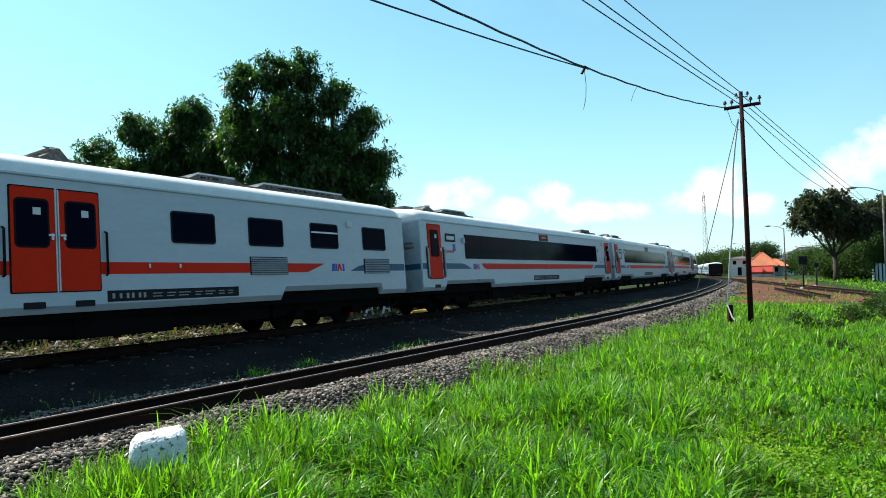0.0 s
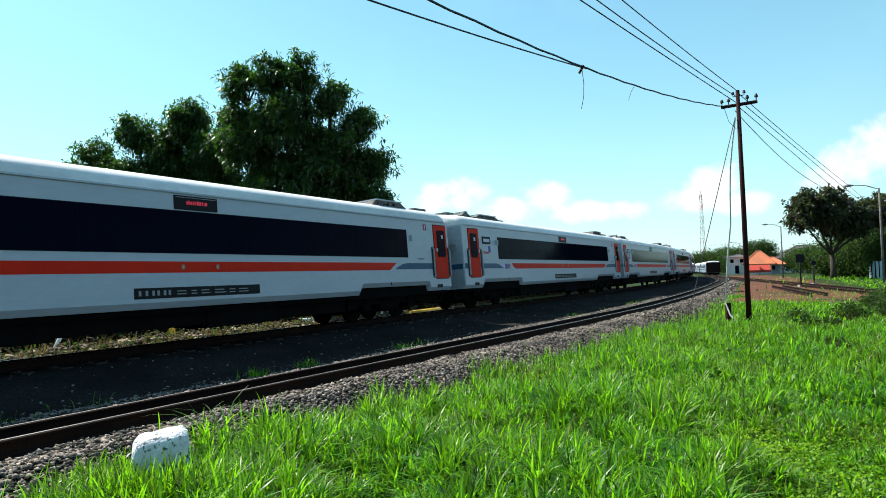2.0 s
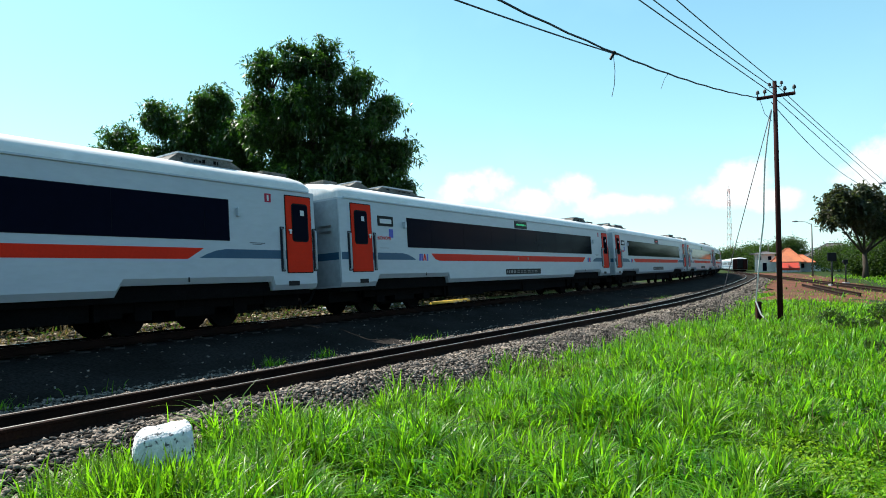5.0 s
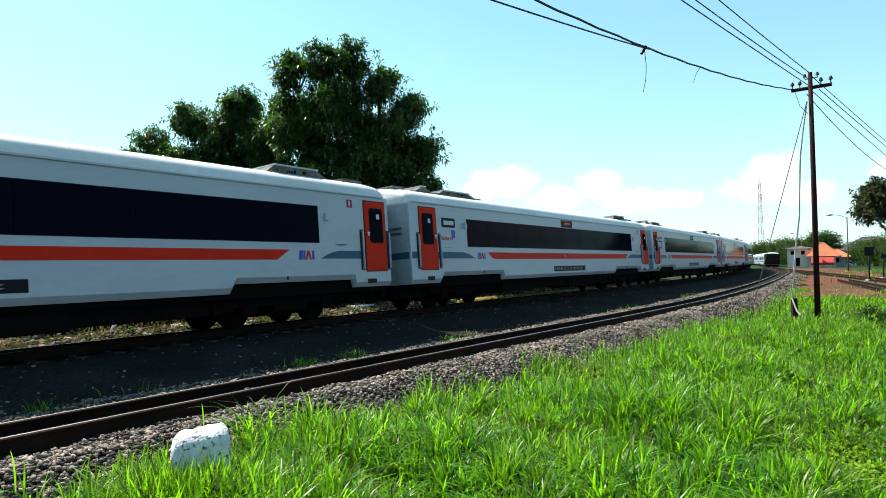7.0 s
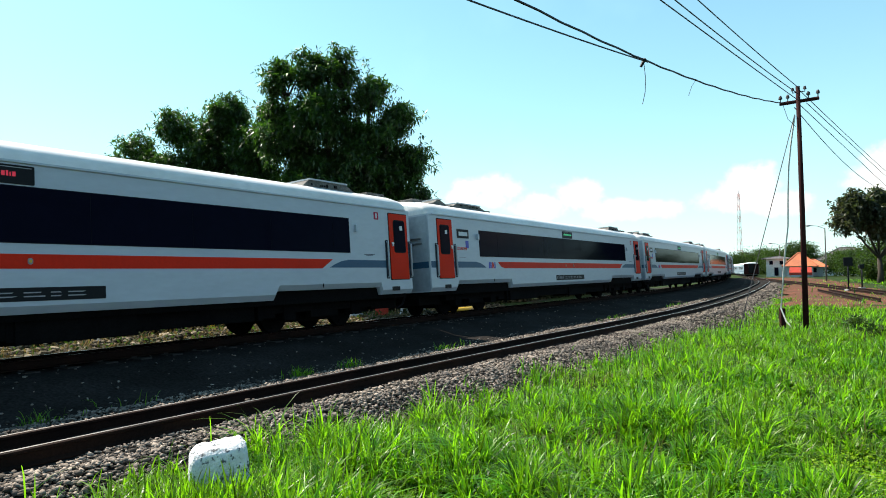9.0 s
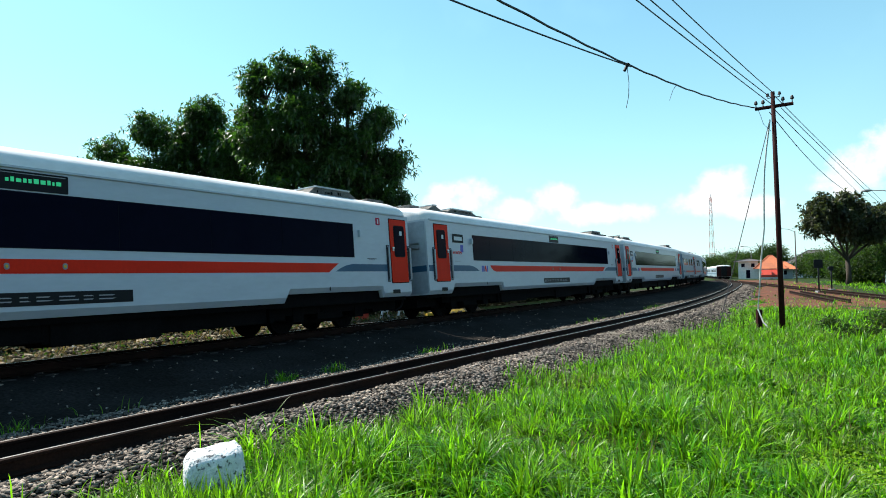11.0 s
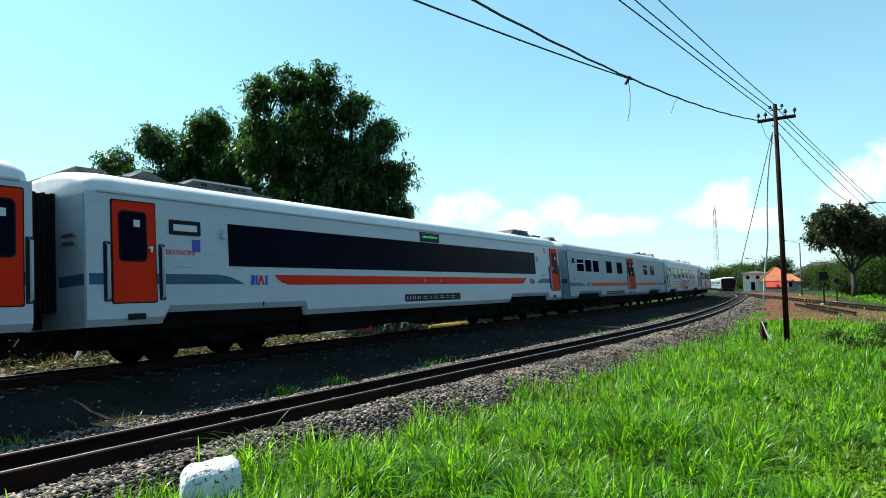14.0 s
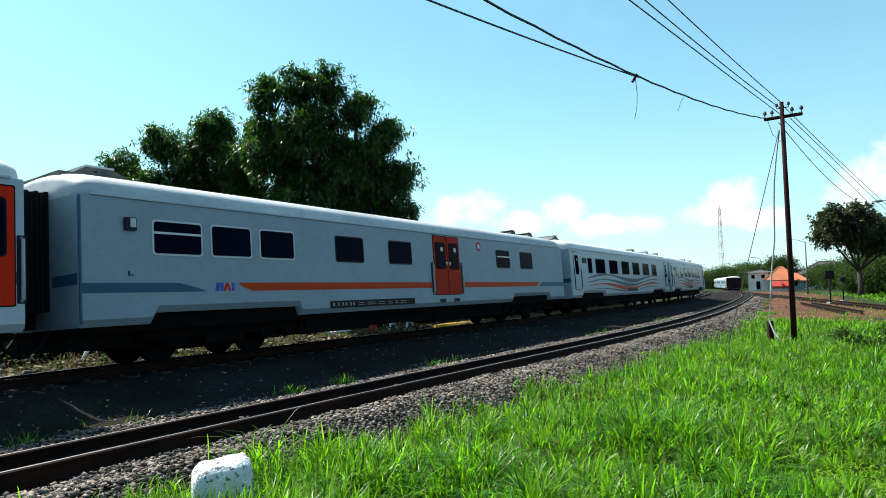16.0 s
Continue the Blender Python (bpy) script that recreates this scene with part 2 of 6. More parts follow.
M = {
    "earth": mat("earth", (0.030, 0.024, 0.015), 0.95, gloss=0.1, var=0.3, scale=0.5, fine=14, bump=0.5, tone=(0.02, 0.026, 0.010)),
    "turf": mat("turf", (0.018, 0.040, 0.007), 0.95, gloss=0.1, var=0.35, scale=0.35, fine=9, bump=0.6, tone=(0.028, 0.042, 0.010)),
    "dirt": mat("dirt", (0.150, 0.058, 0.036), 0.95, gloss=0.1, var=0.4, scale=0.35, fine=10, bump=0.7, tone=(0.085, 0.046, 0.026)),
    # Bed kept near black: the train's shadow is put into the gravel's colour.
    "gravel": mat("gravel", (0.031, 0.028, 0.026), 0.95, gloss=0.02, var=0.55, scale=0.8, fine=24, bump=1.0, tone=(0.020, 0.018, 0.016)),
    "stone": mat("stone", (0.265, 0.222, 0.182), 0.9, gloss=0.1, var=0.9, scale=1.5, fine=40, per=True, tone=(0.140, 0.121, 0.106)),
    "rail": mat("rail", (0.026, 0.012, 0.008), 0.8, 0.1, gloss=0.1, var=0.35, scale=2, fine=50, bump=0.2, tone=(0.014, 0.008, 0.006)),
    "rail_head": mat("rail_head", (0.62, 0.59, 0.55), 0.32, 0.9, var=0.2, scale=1.0, fine=30),
    "sleeper": mat("sleeper", (0.062, 0.056, 0.050), 0.9, gloss=0.1, var=0.3, scale=3, fine=40, bump=0.4),
    # Side-wall whites sit below the roof white: the walls' shade is in the colour.
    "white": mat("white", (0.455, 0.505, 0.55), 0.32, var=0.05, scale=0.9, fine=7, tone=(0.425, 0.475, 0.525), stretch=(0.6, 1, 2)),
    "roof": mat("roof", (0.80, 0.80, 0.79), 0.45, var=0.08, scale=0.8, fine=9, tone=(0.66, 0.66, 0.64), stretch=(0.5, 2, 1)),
    "shaded_old_white": mat("shaded_old_white", (0.275, 0.348, 0.398), 0.45, var=0.06, scale=0.9, fine=7, tone=(0.245, 0.315, 0.365)),
    "end_grey": mat("end_grey", (0.36, 0.42, 0.46), 0.6, var=0.12, scale=1.2, fine=9, tone=(0.27, 0.32, 0.36)),
    "red": mat("red", (0.76, 0.026, 0.007), 0.45, gloss=0.1, var=0.06, scale=1.5, fine=20),
    "orange": mat("orange", (0.60, 0.062, 0.010), 0.45, gloss=0.1, var=0.08, scale=1.5, fine=20),
    "door_red": mat("door_red", (0.74, 0.024, 0.003), 0.5, gloss=0.1, var=0.08, scale=2, fine=30),
    "door_old": mat("door_old", (0.52, 0.028, 0.005), 0.55, gloss=0.1, var=0.14, scale=2, fine=30),
    "blue": mat("blue", (0.030, 0.095, 0.17), 0.4, gloss=0.25, var=0.08, scale=1.5, fine=20),
    "teal": mat("teal", (0.018, 0.085, 0.105), 0.4, var=0.1, scale=1.5, fine=20),
    "magenta": mat("magenta", (0.42, 0.010, 0.045), 0.45, gloss=0.2, var=0.08),
    "logo_blue": mat("logo_blue", (0.03, 0.05, 0.42), 0.4, var=0.05),
    "glass": mat("glass", (0.003, 0.004, 0.012), 0.07, gloss=0.5, var=0.1, scale=2, fine=6, ior=1.07),
    "glass_seam": mat("glass_seam", (0.006, 0.007, 0.014), 0.5, gloss=0.1, var=0.1),
    "rubber": mat("rubber", (0.010, 0.010, 0.011), 0.8, gloss=0.15, var=0.2, scale=8),
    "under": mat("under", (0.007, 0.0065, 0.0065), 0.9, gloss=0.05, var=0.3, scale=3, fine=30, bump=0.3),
    "steel": mat("steel", (0.5, 0.51, 0.52), 0.35, 0.9, var=0.1, scale=6),
    "grey": mat("grey", (0.30, 0.30, 0.31), 0.6, var=0.15, scale=3, fine=30),
    "ac": mat("ac", (0.20, 0.19, 0.175), 0.8, gloss=0.2, var=0.4, scale=3, fine=25, bump=0.3, tone=(0.10, 0.092, 0.082)),
    "black": mat("black", (0.008, 0.009, 0.011), 0.5, gloss=0.15, var=0.1),
    "blue_black": mat("blue_black", (0.012, 0.016, 0.030), 0.5, gloss=0.2, var=0.1),
    "chalk": mat("chalk", (0.62, 0.64, 0.66), 0.6, var=0.05),
    "led_green": mat("led_green", (0.04, 0.75, 0.28), 0.4, var=0.0, glow=0.12),
    "led_red": mat("led_red", (0.8, 0.03, 0.06), 0.4, var=0.0, glow=0.15),
    "pole": mat("pole", (0.040, 0.011, 0.011), 0.85, gloss=0.12, var=0.35, scale=1.5, fine=30, bump=0.4, stretch=(2, 2, 0.4)),
    "porcelain": mat("porcelain", (0.05, 0.04, 0.04), 0.5, gloss=0.2, var=0.2),
    "wire": mat("wire", (0.02, 0.022, 0.03), 0.6, var=0.1),
    "pale_wire": mat("pale_wire", (0.5, 0.5, 0.48), 0.6, var=0.2),
    "limewash": mat("limewash", (0.78, 0.80, 0.80), 0.85, var=0.12, scale=13, fine=60, bump=0.5, tone=(0.60, 0.63, 0.64), flake=(0.075, 0.085, 0.095)),
    "bark": mat("bark", (0.06, 0.045, 0.032), 0.95, var=0.35, scale=3, fine=25, bump=0.8, stretch=(1, 1, 0.3)),
    "mango": mat("mango", (0.023, 0.062, 0.013), 0.38, gloss=0.55, var=0.55, scale=0.5, per=True, tone=(0.030, 0.062, 0.015), leaf=(0.055, 0.165, 0.010)),
    "teak": mat("teak", (0.040, 0.056, 0.026), 0.5, gloss=0.4, var=0.55, scale=0.4, per=True, tone=(0.105, 0.105, 0.068), leaf=(0.06, 0.085, 0.02)),
    "woods": mat("woods", (0.022, 0.052, 0.010), 0.7, gloss=0.3, var=0.45, scale=0.15, per=True, tone=(0.045, 0.082, 0.018), leaf=(0.065, 0.14, 0.012)),
    "grass": mat("grass", (0.048, 0.180, 0.008), 0.40, gloss=0.30, var=0.80, scale=0.55, per=True, tone=(0.125, 0.215, 0.016), leaf=(0.272, 0.69, 0.013)),
    "clover": mat("clover", (0.115, 0.285, 0.010), 0.5, gloss=0.2, var=0.45, scale=0.8, per=True, tone=(0.20, 0.31, 0.02), leaf=(0.36, 0.64, 0.02)),
    # Leaves near black, no light let through: shade is put into the colour.
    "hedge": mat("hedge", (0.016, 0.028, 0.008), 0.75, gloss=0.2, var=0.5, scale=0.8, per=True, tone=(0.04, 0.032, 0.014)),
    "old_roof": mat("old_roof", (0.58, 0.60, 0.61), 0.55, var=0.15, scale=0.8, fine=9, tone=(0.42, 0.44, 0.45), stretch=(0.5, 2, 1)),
    "straw": mat("straw", (0.24, 0.17, 0.08), 0.8, gloss=0.2, var=0.6, per=True, tone=(0.09, 0.065, 0.03), leaf=(0.12, 0.09, 0.03)),
    "seedhead": mat("seedhead", (0.05, 0.035, 0.03), 0.8, var=0.4, per=True),
    "roof_tile": mat("roof_tile", (0.55, 0.16, 0.06), 0.8, var=0.2, scale=0.6, fine=4, bump=0.3, tone=(0.42, 0.13, 0.06)),
    "dark_tile": mat("dark_tile", (0.10, 0.09, 0.09), 0.8, var=0.2, scale=0.6, fine=4),
    "plaster": mat("plaster", (0.62, 0.64, 0.64), 0.85, var=0.12, scale=0.5, fine=5),
    "blue_sheet": mat("blue_sheet", (0.30, 0.46, 0.52), 0.55, var=0.12, scale=0.4, fine=4),
    "tarp": mat("tarp", (0.55, 0.045, 0.02), 0.6, var=0.15, scale=0.5),
    "yellow": mat("yellow", (0.70, 0.42, 0.02), 0.5, var=0.1, scale=2),
    "rubble": mat("rubble", (0.25, 0.205, 0.14), 0.9, gloss=0.1, var=0.85, scale=1.5, per=True, tone=(0.06, 0.05, 0.032)),
    "bluebox": mat("bluebox", (0.04, 0.13, 0.14), 0.6, var=0.2, scale=2),
    "tower_red": mat("tower_red", (0.45, 0.16, 0.13), 0.7, var=0.1),
    "tower_white": mat("tower_white", (0.55, 0.56, 0.58), 0.7, var=0.1),
}

# ---- mesh helpers ----


class Geo:
    """Vertices and faces that grow into one mesh."""

    def __init__(self):
        self.v, self.f = [], []

    def add(self, vs, fs):
        n = len(self.v)
        self.v += [tuple(p) for p in vs]
        self.f += [tuple(i + n for i in f) for f in fs]
        return self

    def box(self, x0, x1, y0, y1, z0, z1):
        vs = [(x, y, z) for x in (x0, x1) for y in (y0, y1) for z in (z0, z1)]
        return self.add(vs, [(0, 1, 3, 2), (4, 6, 7, 5), (0, 4, 5, 1), (2, 3, 7, 6), (0, 2, 6, 4), (1, 5, 7, 3)])

    def tube(self, pts, radii, n=8, cap=True):
        pts = [Vector(p) for p in pts]
        radii = radii if isinstance(radii, (list, tuple)) else [radii] * len(pts)
        base, up = len(self.v), Vector((0.13, 0.21, 0.97))
        for i, p in enumerate(pts):
            t = (pts[min(i + 1, len(pts) - 1)] - pts[max(i - 1, 0)]).normalized()
            side = t.cross(up)
            if side.length < 0.2:
                side = t.cross(Vector((1, 0, 0)))
            side.normalize()
            w = t.cross(side)
            for k in range(n):
                a = 2 * math.pi * k / n
                self.v.append(tuple(p + (side * math.cos(a) + w * math.sin(a)) * radii[i]))
        for i in range(len(pts) - 1):
            for k in range(n):
                a, b = base + i * n + k, base + i * n + (k + 1) % n
                self.f.append((a, b, b + n, a + n))
        if cap:
            self.f.append(tuple(base + k for k in range(n))[::-1])
            self.f.append(tuple(base + (len(pts) - 1) * n + k for k in range(n)))
        return self

    def plate(self, pts, y, depth):
        """A flat outline in x and z, given thickness towards -y."""
        n = len(pts)
        vs = [(x, y, z) for x, z in pts] + [(x, y - depth, z) for x, z in pts]
        fs = [tuple(range(n)), tuple(range(2 * n - 1, n - 1, -1))] + [(i, (i + 1) % n, n + (i + 1) % n, n + i) for i in range(n)]
        return self.add(vs, fs)

    def mesh(self, name, smooth=False, bevel=0.0):
        me = bpy.data.meshes.new(name)
        me.from_pydata(self.v, [], self.f)
        bm = bmesh.new()
        bm.from_mesh(me)
        if bevel:
            bmesh.ops.remove_doubles(bm, verts=bm.verts, dist=1e-5)
            bmesh.ops.bevel(bm, geom=list(bm.edges), offset=bevel, segments=2, affect="EDGES", profile=0.6)
        bmesh.ops.recalc_face_normals(bm, faces=bm.faces)
        bm.to_mesh(me)
        bm.free()
        if smooth:
            me.polygons.foreach_set("use_smooth", [True] * len(me.polygons))
        return me


def fast_mesh(name, v, f, smooth=False):
    """A mesh from arrays: v (n, 3) and f (m, 3 or 4)."""
    me = bpy.data.meshes.new(name)
    k = f.shape[1]
    me.vertices.add(len(v))
    me.vertices.foreach_set("co", np.ascontiguousarray(v, np.float32).ravel())
    me.loops.add(f.size)
    me.loops.foreach_set("vertex_index", np.ascontiguousarray(f, np.int32).ravel())
    me.polygons.add(len(f))
    me.polygons.foreach_set("loop_start", np.arange(0, f.size, k, dtype=np.int32))
    if smooth:
        me.polygons.foreach_set("use_smooth", np.ones(len(f), bool))
    me.update(calc_edges=True)
    return me


def part(name, geo, material, parent=None, label="", smooth=False, bevel=0.0):
    me = geo.mesh(name, smooth, bevel) if isinstance(geo, Geo) else geo
    if not me.materials:
        me.materials.append(M[material])
    ob = new(name, me)
    ob.parent = parent
    return tagged(ob, label)


def rounded(x0, x1, z0, z1, r, n=4):
    pts = []
    for cx, cz, a0 in ((x1 - r, z1 - r, 0), (x0 + r, z1 - r, 90), (x0 + r, z0 + r, 180), (x1 - r, z0 + r, 270)):
        for i in range(n + 1):
            a = radians(a0 + 90 * i / n)
            pts.append((cx + r * math.cos(a), cz + r * math.sin(a)))
    return pts


# ---- the line of the railway ----
STEP = 0.5
SG = np.arange(-240, 340 + STEP / 2, STEP)
KN = (-20, 0, 20, 40, 60, 340)
KV = (-0.004744, 0.002381, -0.002446, -0.001627, -0.002430, -0.002430)
kk = np.interp(SG, KN, KV)
hd = np.concatenate([[0], np.cumsum((kk[1:] + kk[:-1]) / 2 * STEP)])
zero = int(np.searchsorted(SG, 0))
hd = hd - hd[zero] + 0.534
LX = np.concatenate([[0], np.cumsum((np.sin(hd[1:]) + np.sin(hd[:-1])) / 2 * STEP)])
LY = np.concatenate([[0], np.cumsum((np.cos(hd[1:]) + np.cos(hd[:-1])) / 2 * STEP)])
LX, LY = LX - LX[zero] - 6.127, LY - LY[zero] + 13.30


def on_line(s, lat=0.0):
    """The place s metres along the main line, lat metres towards the camera's side."""
    h = np.interp(s, SG, hd)
    return np.interp(s, SG, LX) + np.cos(h) * lat, np.interp(s, SG, LY) - np.sin(h) * lat


def near_lat(s):
    """How far the near track's middle lies from the main line."""
    return np.interp(s, (-60, -6, 0, 8, 16, 24, 39, 55, 120), (5.28, 5.30, 5.52, 5.82, 5.95, 5.78, 5.35, 4.95, 4.9))


def along(x, y):
    """s and lat of places, for arrays."""
    px, py = np.ravel(x), np.ravel(y)
    cx, cy, sg = LX[::16], LY[::16], SG[::16]
    s = np.empty(len(px))
    for i in range(0, len(px), 20000):
        k = slice(i, i + 20000)
        s[k] = sg[((px[k, None] - cx) ** 2 + (py[k, None] - cy) ** 2).argmin(1)]
    for _ in range(3):
        h = np.interp(s, SG, hd)
        dx, dy = px - np.interp(s, SG, LX), py - np.interp(s, SG, LY)
        s = s + np.clip(dx * np.sin(h) + dy * np.cos(h), -6, 6)
    h = np.interp(s, SG, hd)
    dx, dy = px - np.interp(s, SG, LX), py - np.interp(s, SG, LY)
    return s, dx * np.cos(h) - dy * np.sin(h)


def waves(x, y, seed, size):
    """Soft unevenness from a few crossed waves, about -1 to 1."""
    rg = np.random.RandomState(seed)
    z = 0
    for k in range(7):
        a, ph, w = rg.uniform(0, 6.28), rg.uniform(0, 6.28), size * rg.uniform(0.4, 1.5)
        z = z + np.sin((x * np.cos(a) + y * np.sin(a)) * 6.28 / w + ph)
    return z / 4


def ground_z(x, y, s=None, lat=None):
    if s is None:
        s, lat = along(x, y)
        s, lat = s.reshape(np.shape(x)), lat.reshape(np.shape(x))
    c = near_lat(s)
    z = np.interp(lat - c, (-40, -12.0, -10.4, -9.4, -8.5, 2.0, 3.5, 6.0, 40), (-0.55, -0.48, -0.33, -0.33, -0.52, -0.46, -0.27, -0.22, -0.28))
    return z + 0.035 * waves(x, y, 3, 3.5) * (np.abs(lat - c - 12) < 40)

# ---- ground ----


def build_ground():
    near_x, near_y = np.arange(-34, 62, 0.8), np.arange(-8, 130, 0.8)
    out = np.array([1.6, 4, 8, 15, 30, 60, 120, 250, 500, 1000, 2200, 4200])
    xs = np.concatenate([near_x[0] - out[::-1], near_x, near_x[-1] + out])
    ys = np.concatenate([near_y[0] - out[::-1], near_y, near_y[-1] + out])
    gx, gy = np.meshgrid(xs, ys)
    gz = ground_z(gx, gy)
    v = np.stack([gx.ravel(), gy.ravel(), gz.ravel()], 1)
    w = len(xs)
    i = (np.arange(len(ys) - 1)[:, None] * w + np.arange(w - 1)[None]).ravel()
    me = fast_mesh("ground", v, np.stack([i, i + 1, i + 1 + w, i + w], 1), True)
    me.materials.append(M["turf"])
    tagged(new("ground", me), "green overgrown ground around the railway line", "ground", kind="structure")


def ribbon(name, s0, s1, step, profile, material, label, category, kind="structure", rough=0.0):
    """A strip along the line; profile(s): list of (lat, z)."""
    ss = np.arange(s0, s1 + step / 2, step)
    rows = []
    for s in ss:
        pr = profile(s)
        la, z = np.array([p[0] for p in pr]), np.array([p[1] for p in pr])
        x, y = on_line(s, la)
        rows.append(np.stack([x, y, z + rough * waves(x, y, 8, 0.9)], 1))
    v, w = np.concatenate(rows), len(rows[0])
    i = (np.arange(len(ss) - 1)[:, None] * w + np.arange(w - 1)[None]).ravel()
    me = fast_mesh(name, v, np.stack([i, i + w, i + 1 + w, i + 1], 1), True)
    me.materials.append(M[material])
    return tagged(new(name, me), label, category, kind=kind)


def bed_z(lat, c):
    """Height of the ballast across both tracks."""
    return np.interp(lat, [-3.1, -1.75, -0.5, 0.5, 1.75, 2.7, c - 1.9, c - 1.2, c - 0.5, c + 0.5, c + 1.15, c + 2.4],
                     [-0.60, -0.23, -0.20, -0.14, -0.13, -0.33, -0.36, -0.31, -0.285, -0.20, -0.19, -0.56])


def beds(lat, c):
    """bed_z for arrays, with the near track's own middle."""
    far_side = np.interp(lat, [-3.1, -1.75, -0.5, 0.5, 1.75, 2.7], [-0.60, -0.23, -0.20, -0.14, -0.13, -0.33])
    near_side = np.interp(lat - c, [-1.9, -1.2, -0.5, 0.5, 1.15, 2.4], [-0.36, -0.31, -0.285, -0.20, -0.19, -0.56])
    return np.where(lat < 2.9, far_side, near_side)


def bed_profile(s):
    c = float(near_lat(s))
    la = np.concatenate([np.arange(-3.1, 2.8, 0.3), np.linspace(2.8, c + 2.4, 22)])
    return [(a, float(bed_z(a, c))) for a in la]


def rail_mesh(name, s0, s1, step, lat, z, lat_of=None):
    """A flat-bottomed rail along the line: head, web and foot; z(s): top of the head."""
    prof = [(-0.062, -0.150), (0.062, -0.150), (0.062, -0.138), (0.012, -0.118), (0.010, -0.045), (0.033, -0.034), (0.034, -0.010), (0.014, 0.0),
            (-0.014, 0.0), (-0.034, -0.010), (-0.033, -0.034), (-0.010, -0.045), (-0.012, -0.118), (-0.062, -0.138)]
    ss = np.arange(s0, s1 + step / 2, step)
    n, v, f = len(prof), [], []
    for s in ss:
        base = lat + (float(lat_of(s)) if lat_of else 0.0)
        for a, h in prof:
            x, y = on_line(s, base + a)
            v.append((x, y, z + h))
    for i in range(len(ss) - 1):
        f += [(i * n + k, i * n + (k + 1) % n, (i + 1) * n + (k + 1) % n, (i + 1) * n + k) for k in range(n)]
    me = bpy.data.meshes.new(name)
    me.from_pydata(v, [], f)
    me.materials.append(M["rail"])
    me.materials.append(M["rail_head"])
    me.polygons.foreach_set("material_index", [1 if (k % n) == 7 else 0 for k in range(len(f))])
    me.update()
    return me


def sleeper_mesh():
    g = Geo()
    prof = [(-0.12, 0), (0.12, 0), (0.10, 0.16), (-0.10, 0.16)]
    v, f = [], []
    xs = (-1.0, -0.55, -0.35, 0.35, 0.55, 1.0)
    for x in xs:
        d = 0.03 if abs(x) < 0.4 else 0.0
        v += [(x, a, h - (d if h else 0)) for a, h in prof]
    for i in range(len(xs) - 1):
        f += [(i * 4 + k, i * 4 + (k + 1) % 4, i * 4 + 4 + (k + 1) % 4, i * 4 + 4 + k) for k in range(4)]
    f += [(0, 1, 2, 3), (20, 21, 22, 23)]
    g.add(v, f)
    for x in (-0.5335, 0.5335):
        g.box(x - 0.10, x - 0.05, -0.04, 0.04, 0.16, 0.185)
        g.box(x + 0.05, x + 0.10, -0.04, 0.04, 0.16, 0.185)
    me = g.mesh("sleeper")
    me.materials.append(M["sleeper"])
    return me


def build_track(label, zc, tilt, lat_of, s0, s1, first, last, step=1.0):
    tr = tagged(new("railway_track"), label, "railway track")
    rise = 0.5335 * math.sin(tilt)
    part("rail", rail_mesh("rail", s0, s1, step, 0.5335, zc + rise, lat_of), "rail", tr)
    part("rail", rail_mesh("rail", s0, s1, step, -0.5335, zc - rise, lat_of), "rail", tr)
    sl = sleeper_mesh()
    for s in np.arange(first, last, 0.62):
        x, y = on_line(s, float(lat_of(s)))
        h = float(np.interp(s, SG, hd))
        ob = part("sleeper", sl, "sleeper", tr)
        # local x runs across the track towards the camera's side
        ob.matrix_local = Matrix.Translation((x, y, zc - 0.335)) @ Matrix.Rotation(-h, 4, "Z") @ Matrix.Rotation(-tilt, 4, "Y")
    return tr


CHIP_V = np.array([(x, y, z) for x in (-1, 1) for y in (-1, 1) for z in (-1, 1)], float)
CHIP_F = np.array([(0, 1, 3), (0, 3, 2), (4, 6, 7), (4, 7, 5), (0, 4, 5), (0, 5, 1), (2, 3, 7), (2, 7, 6), (0, 2, 6), (0, 6, 4), (1, 5, 7), (1, 7, 3)])


def random_turns(rg, n):
    q = rg.normal(size=(n, 4))
    q /= np.linalg.norm(q, axis=1, keepdims=True)
    w, x, y, z = q.T
    return np.stack([1 - 2 * (y * y + z * z), 2 * (x * y - z * w), 2 * (x * z + y * w), 2 * (x * y + z * w), 1 - 2 * (x * x + z * z), 2 * (y * z - x * w),
                     2 * (x * z - y * w), 2 * (y * z + x * w), 1 - 2 * (x * x + y * y)], 1).reshape(n, 3, 3)


def stones(name, x, y, z, size, seed, material, label, category="gravel"):
    """Broken stones lying at x, y, z, each with an angular shape of its own, joined into one heap."""
    rg = np.random.RandomState(seed)
    n = len(x)
    k = len(CHIP_V)
    pts = (CHIP_V[None] * 0.62 + rg.uniform(-0.36, 0.36, (n, k, 3))) * rg.uniform(0.45, 1.4, (n, 1, 3))
    pts = np.einsum("nij,nkj->nki", random_turns(rg, n), pts) * np.asarray(size)[:, None, None]
    pts[:, :, 2] *= 0.65
    pts += np.stack([x, y, z], 1)[:, None, :]
    f = (CHIP_F[None] + (np.arange(n) * k)[:, None, None]).reshape(-1, 3)
    me = fast_mesh(name, pts.reshape(-1, 3), f)
    me.materials.append(M[material])
    return tagged(new(name, me), label, category, kind="stuff")


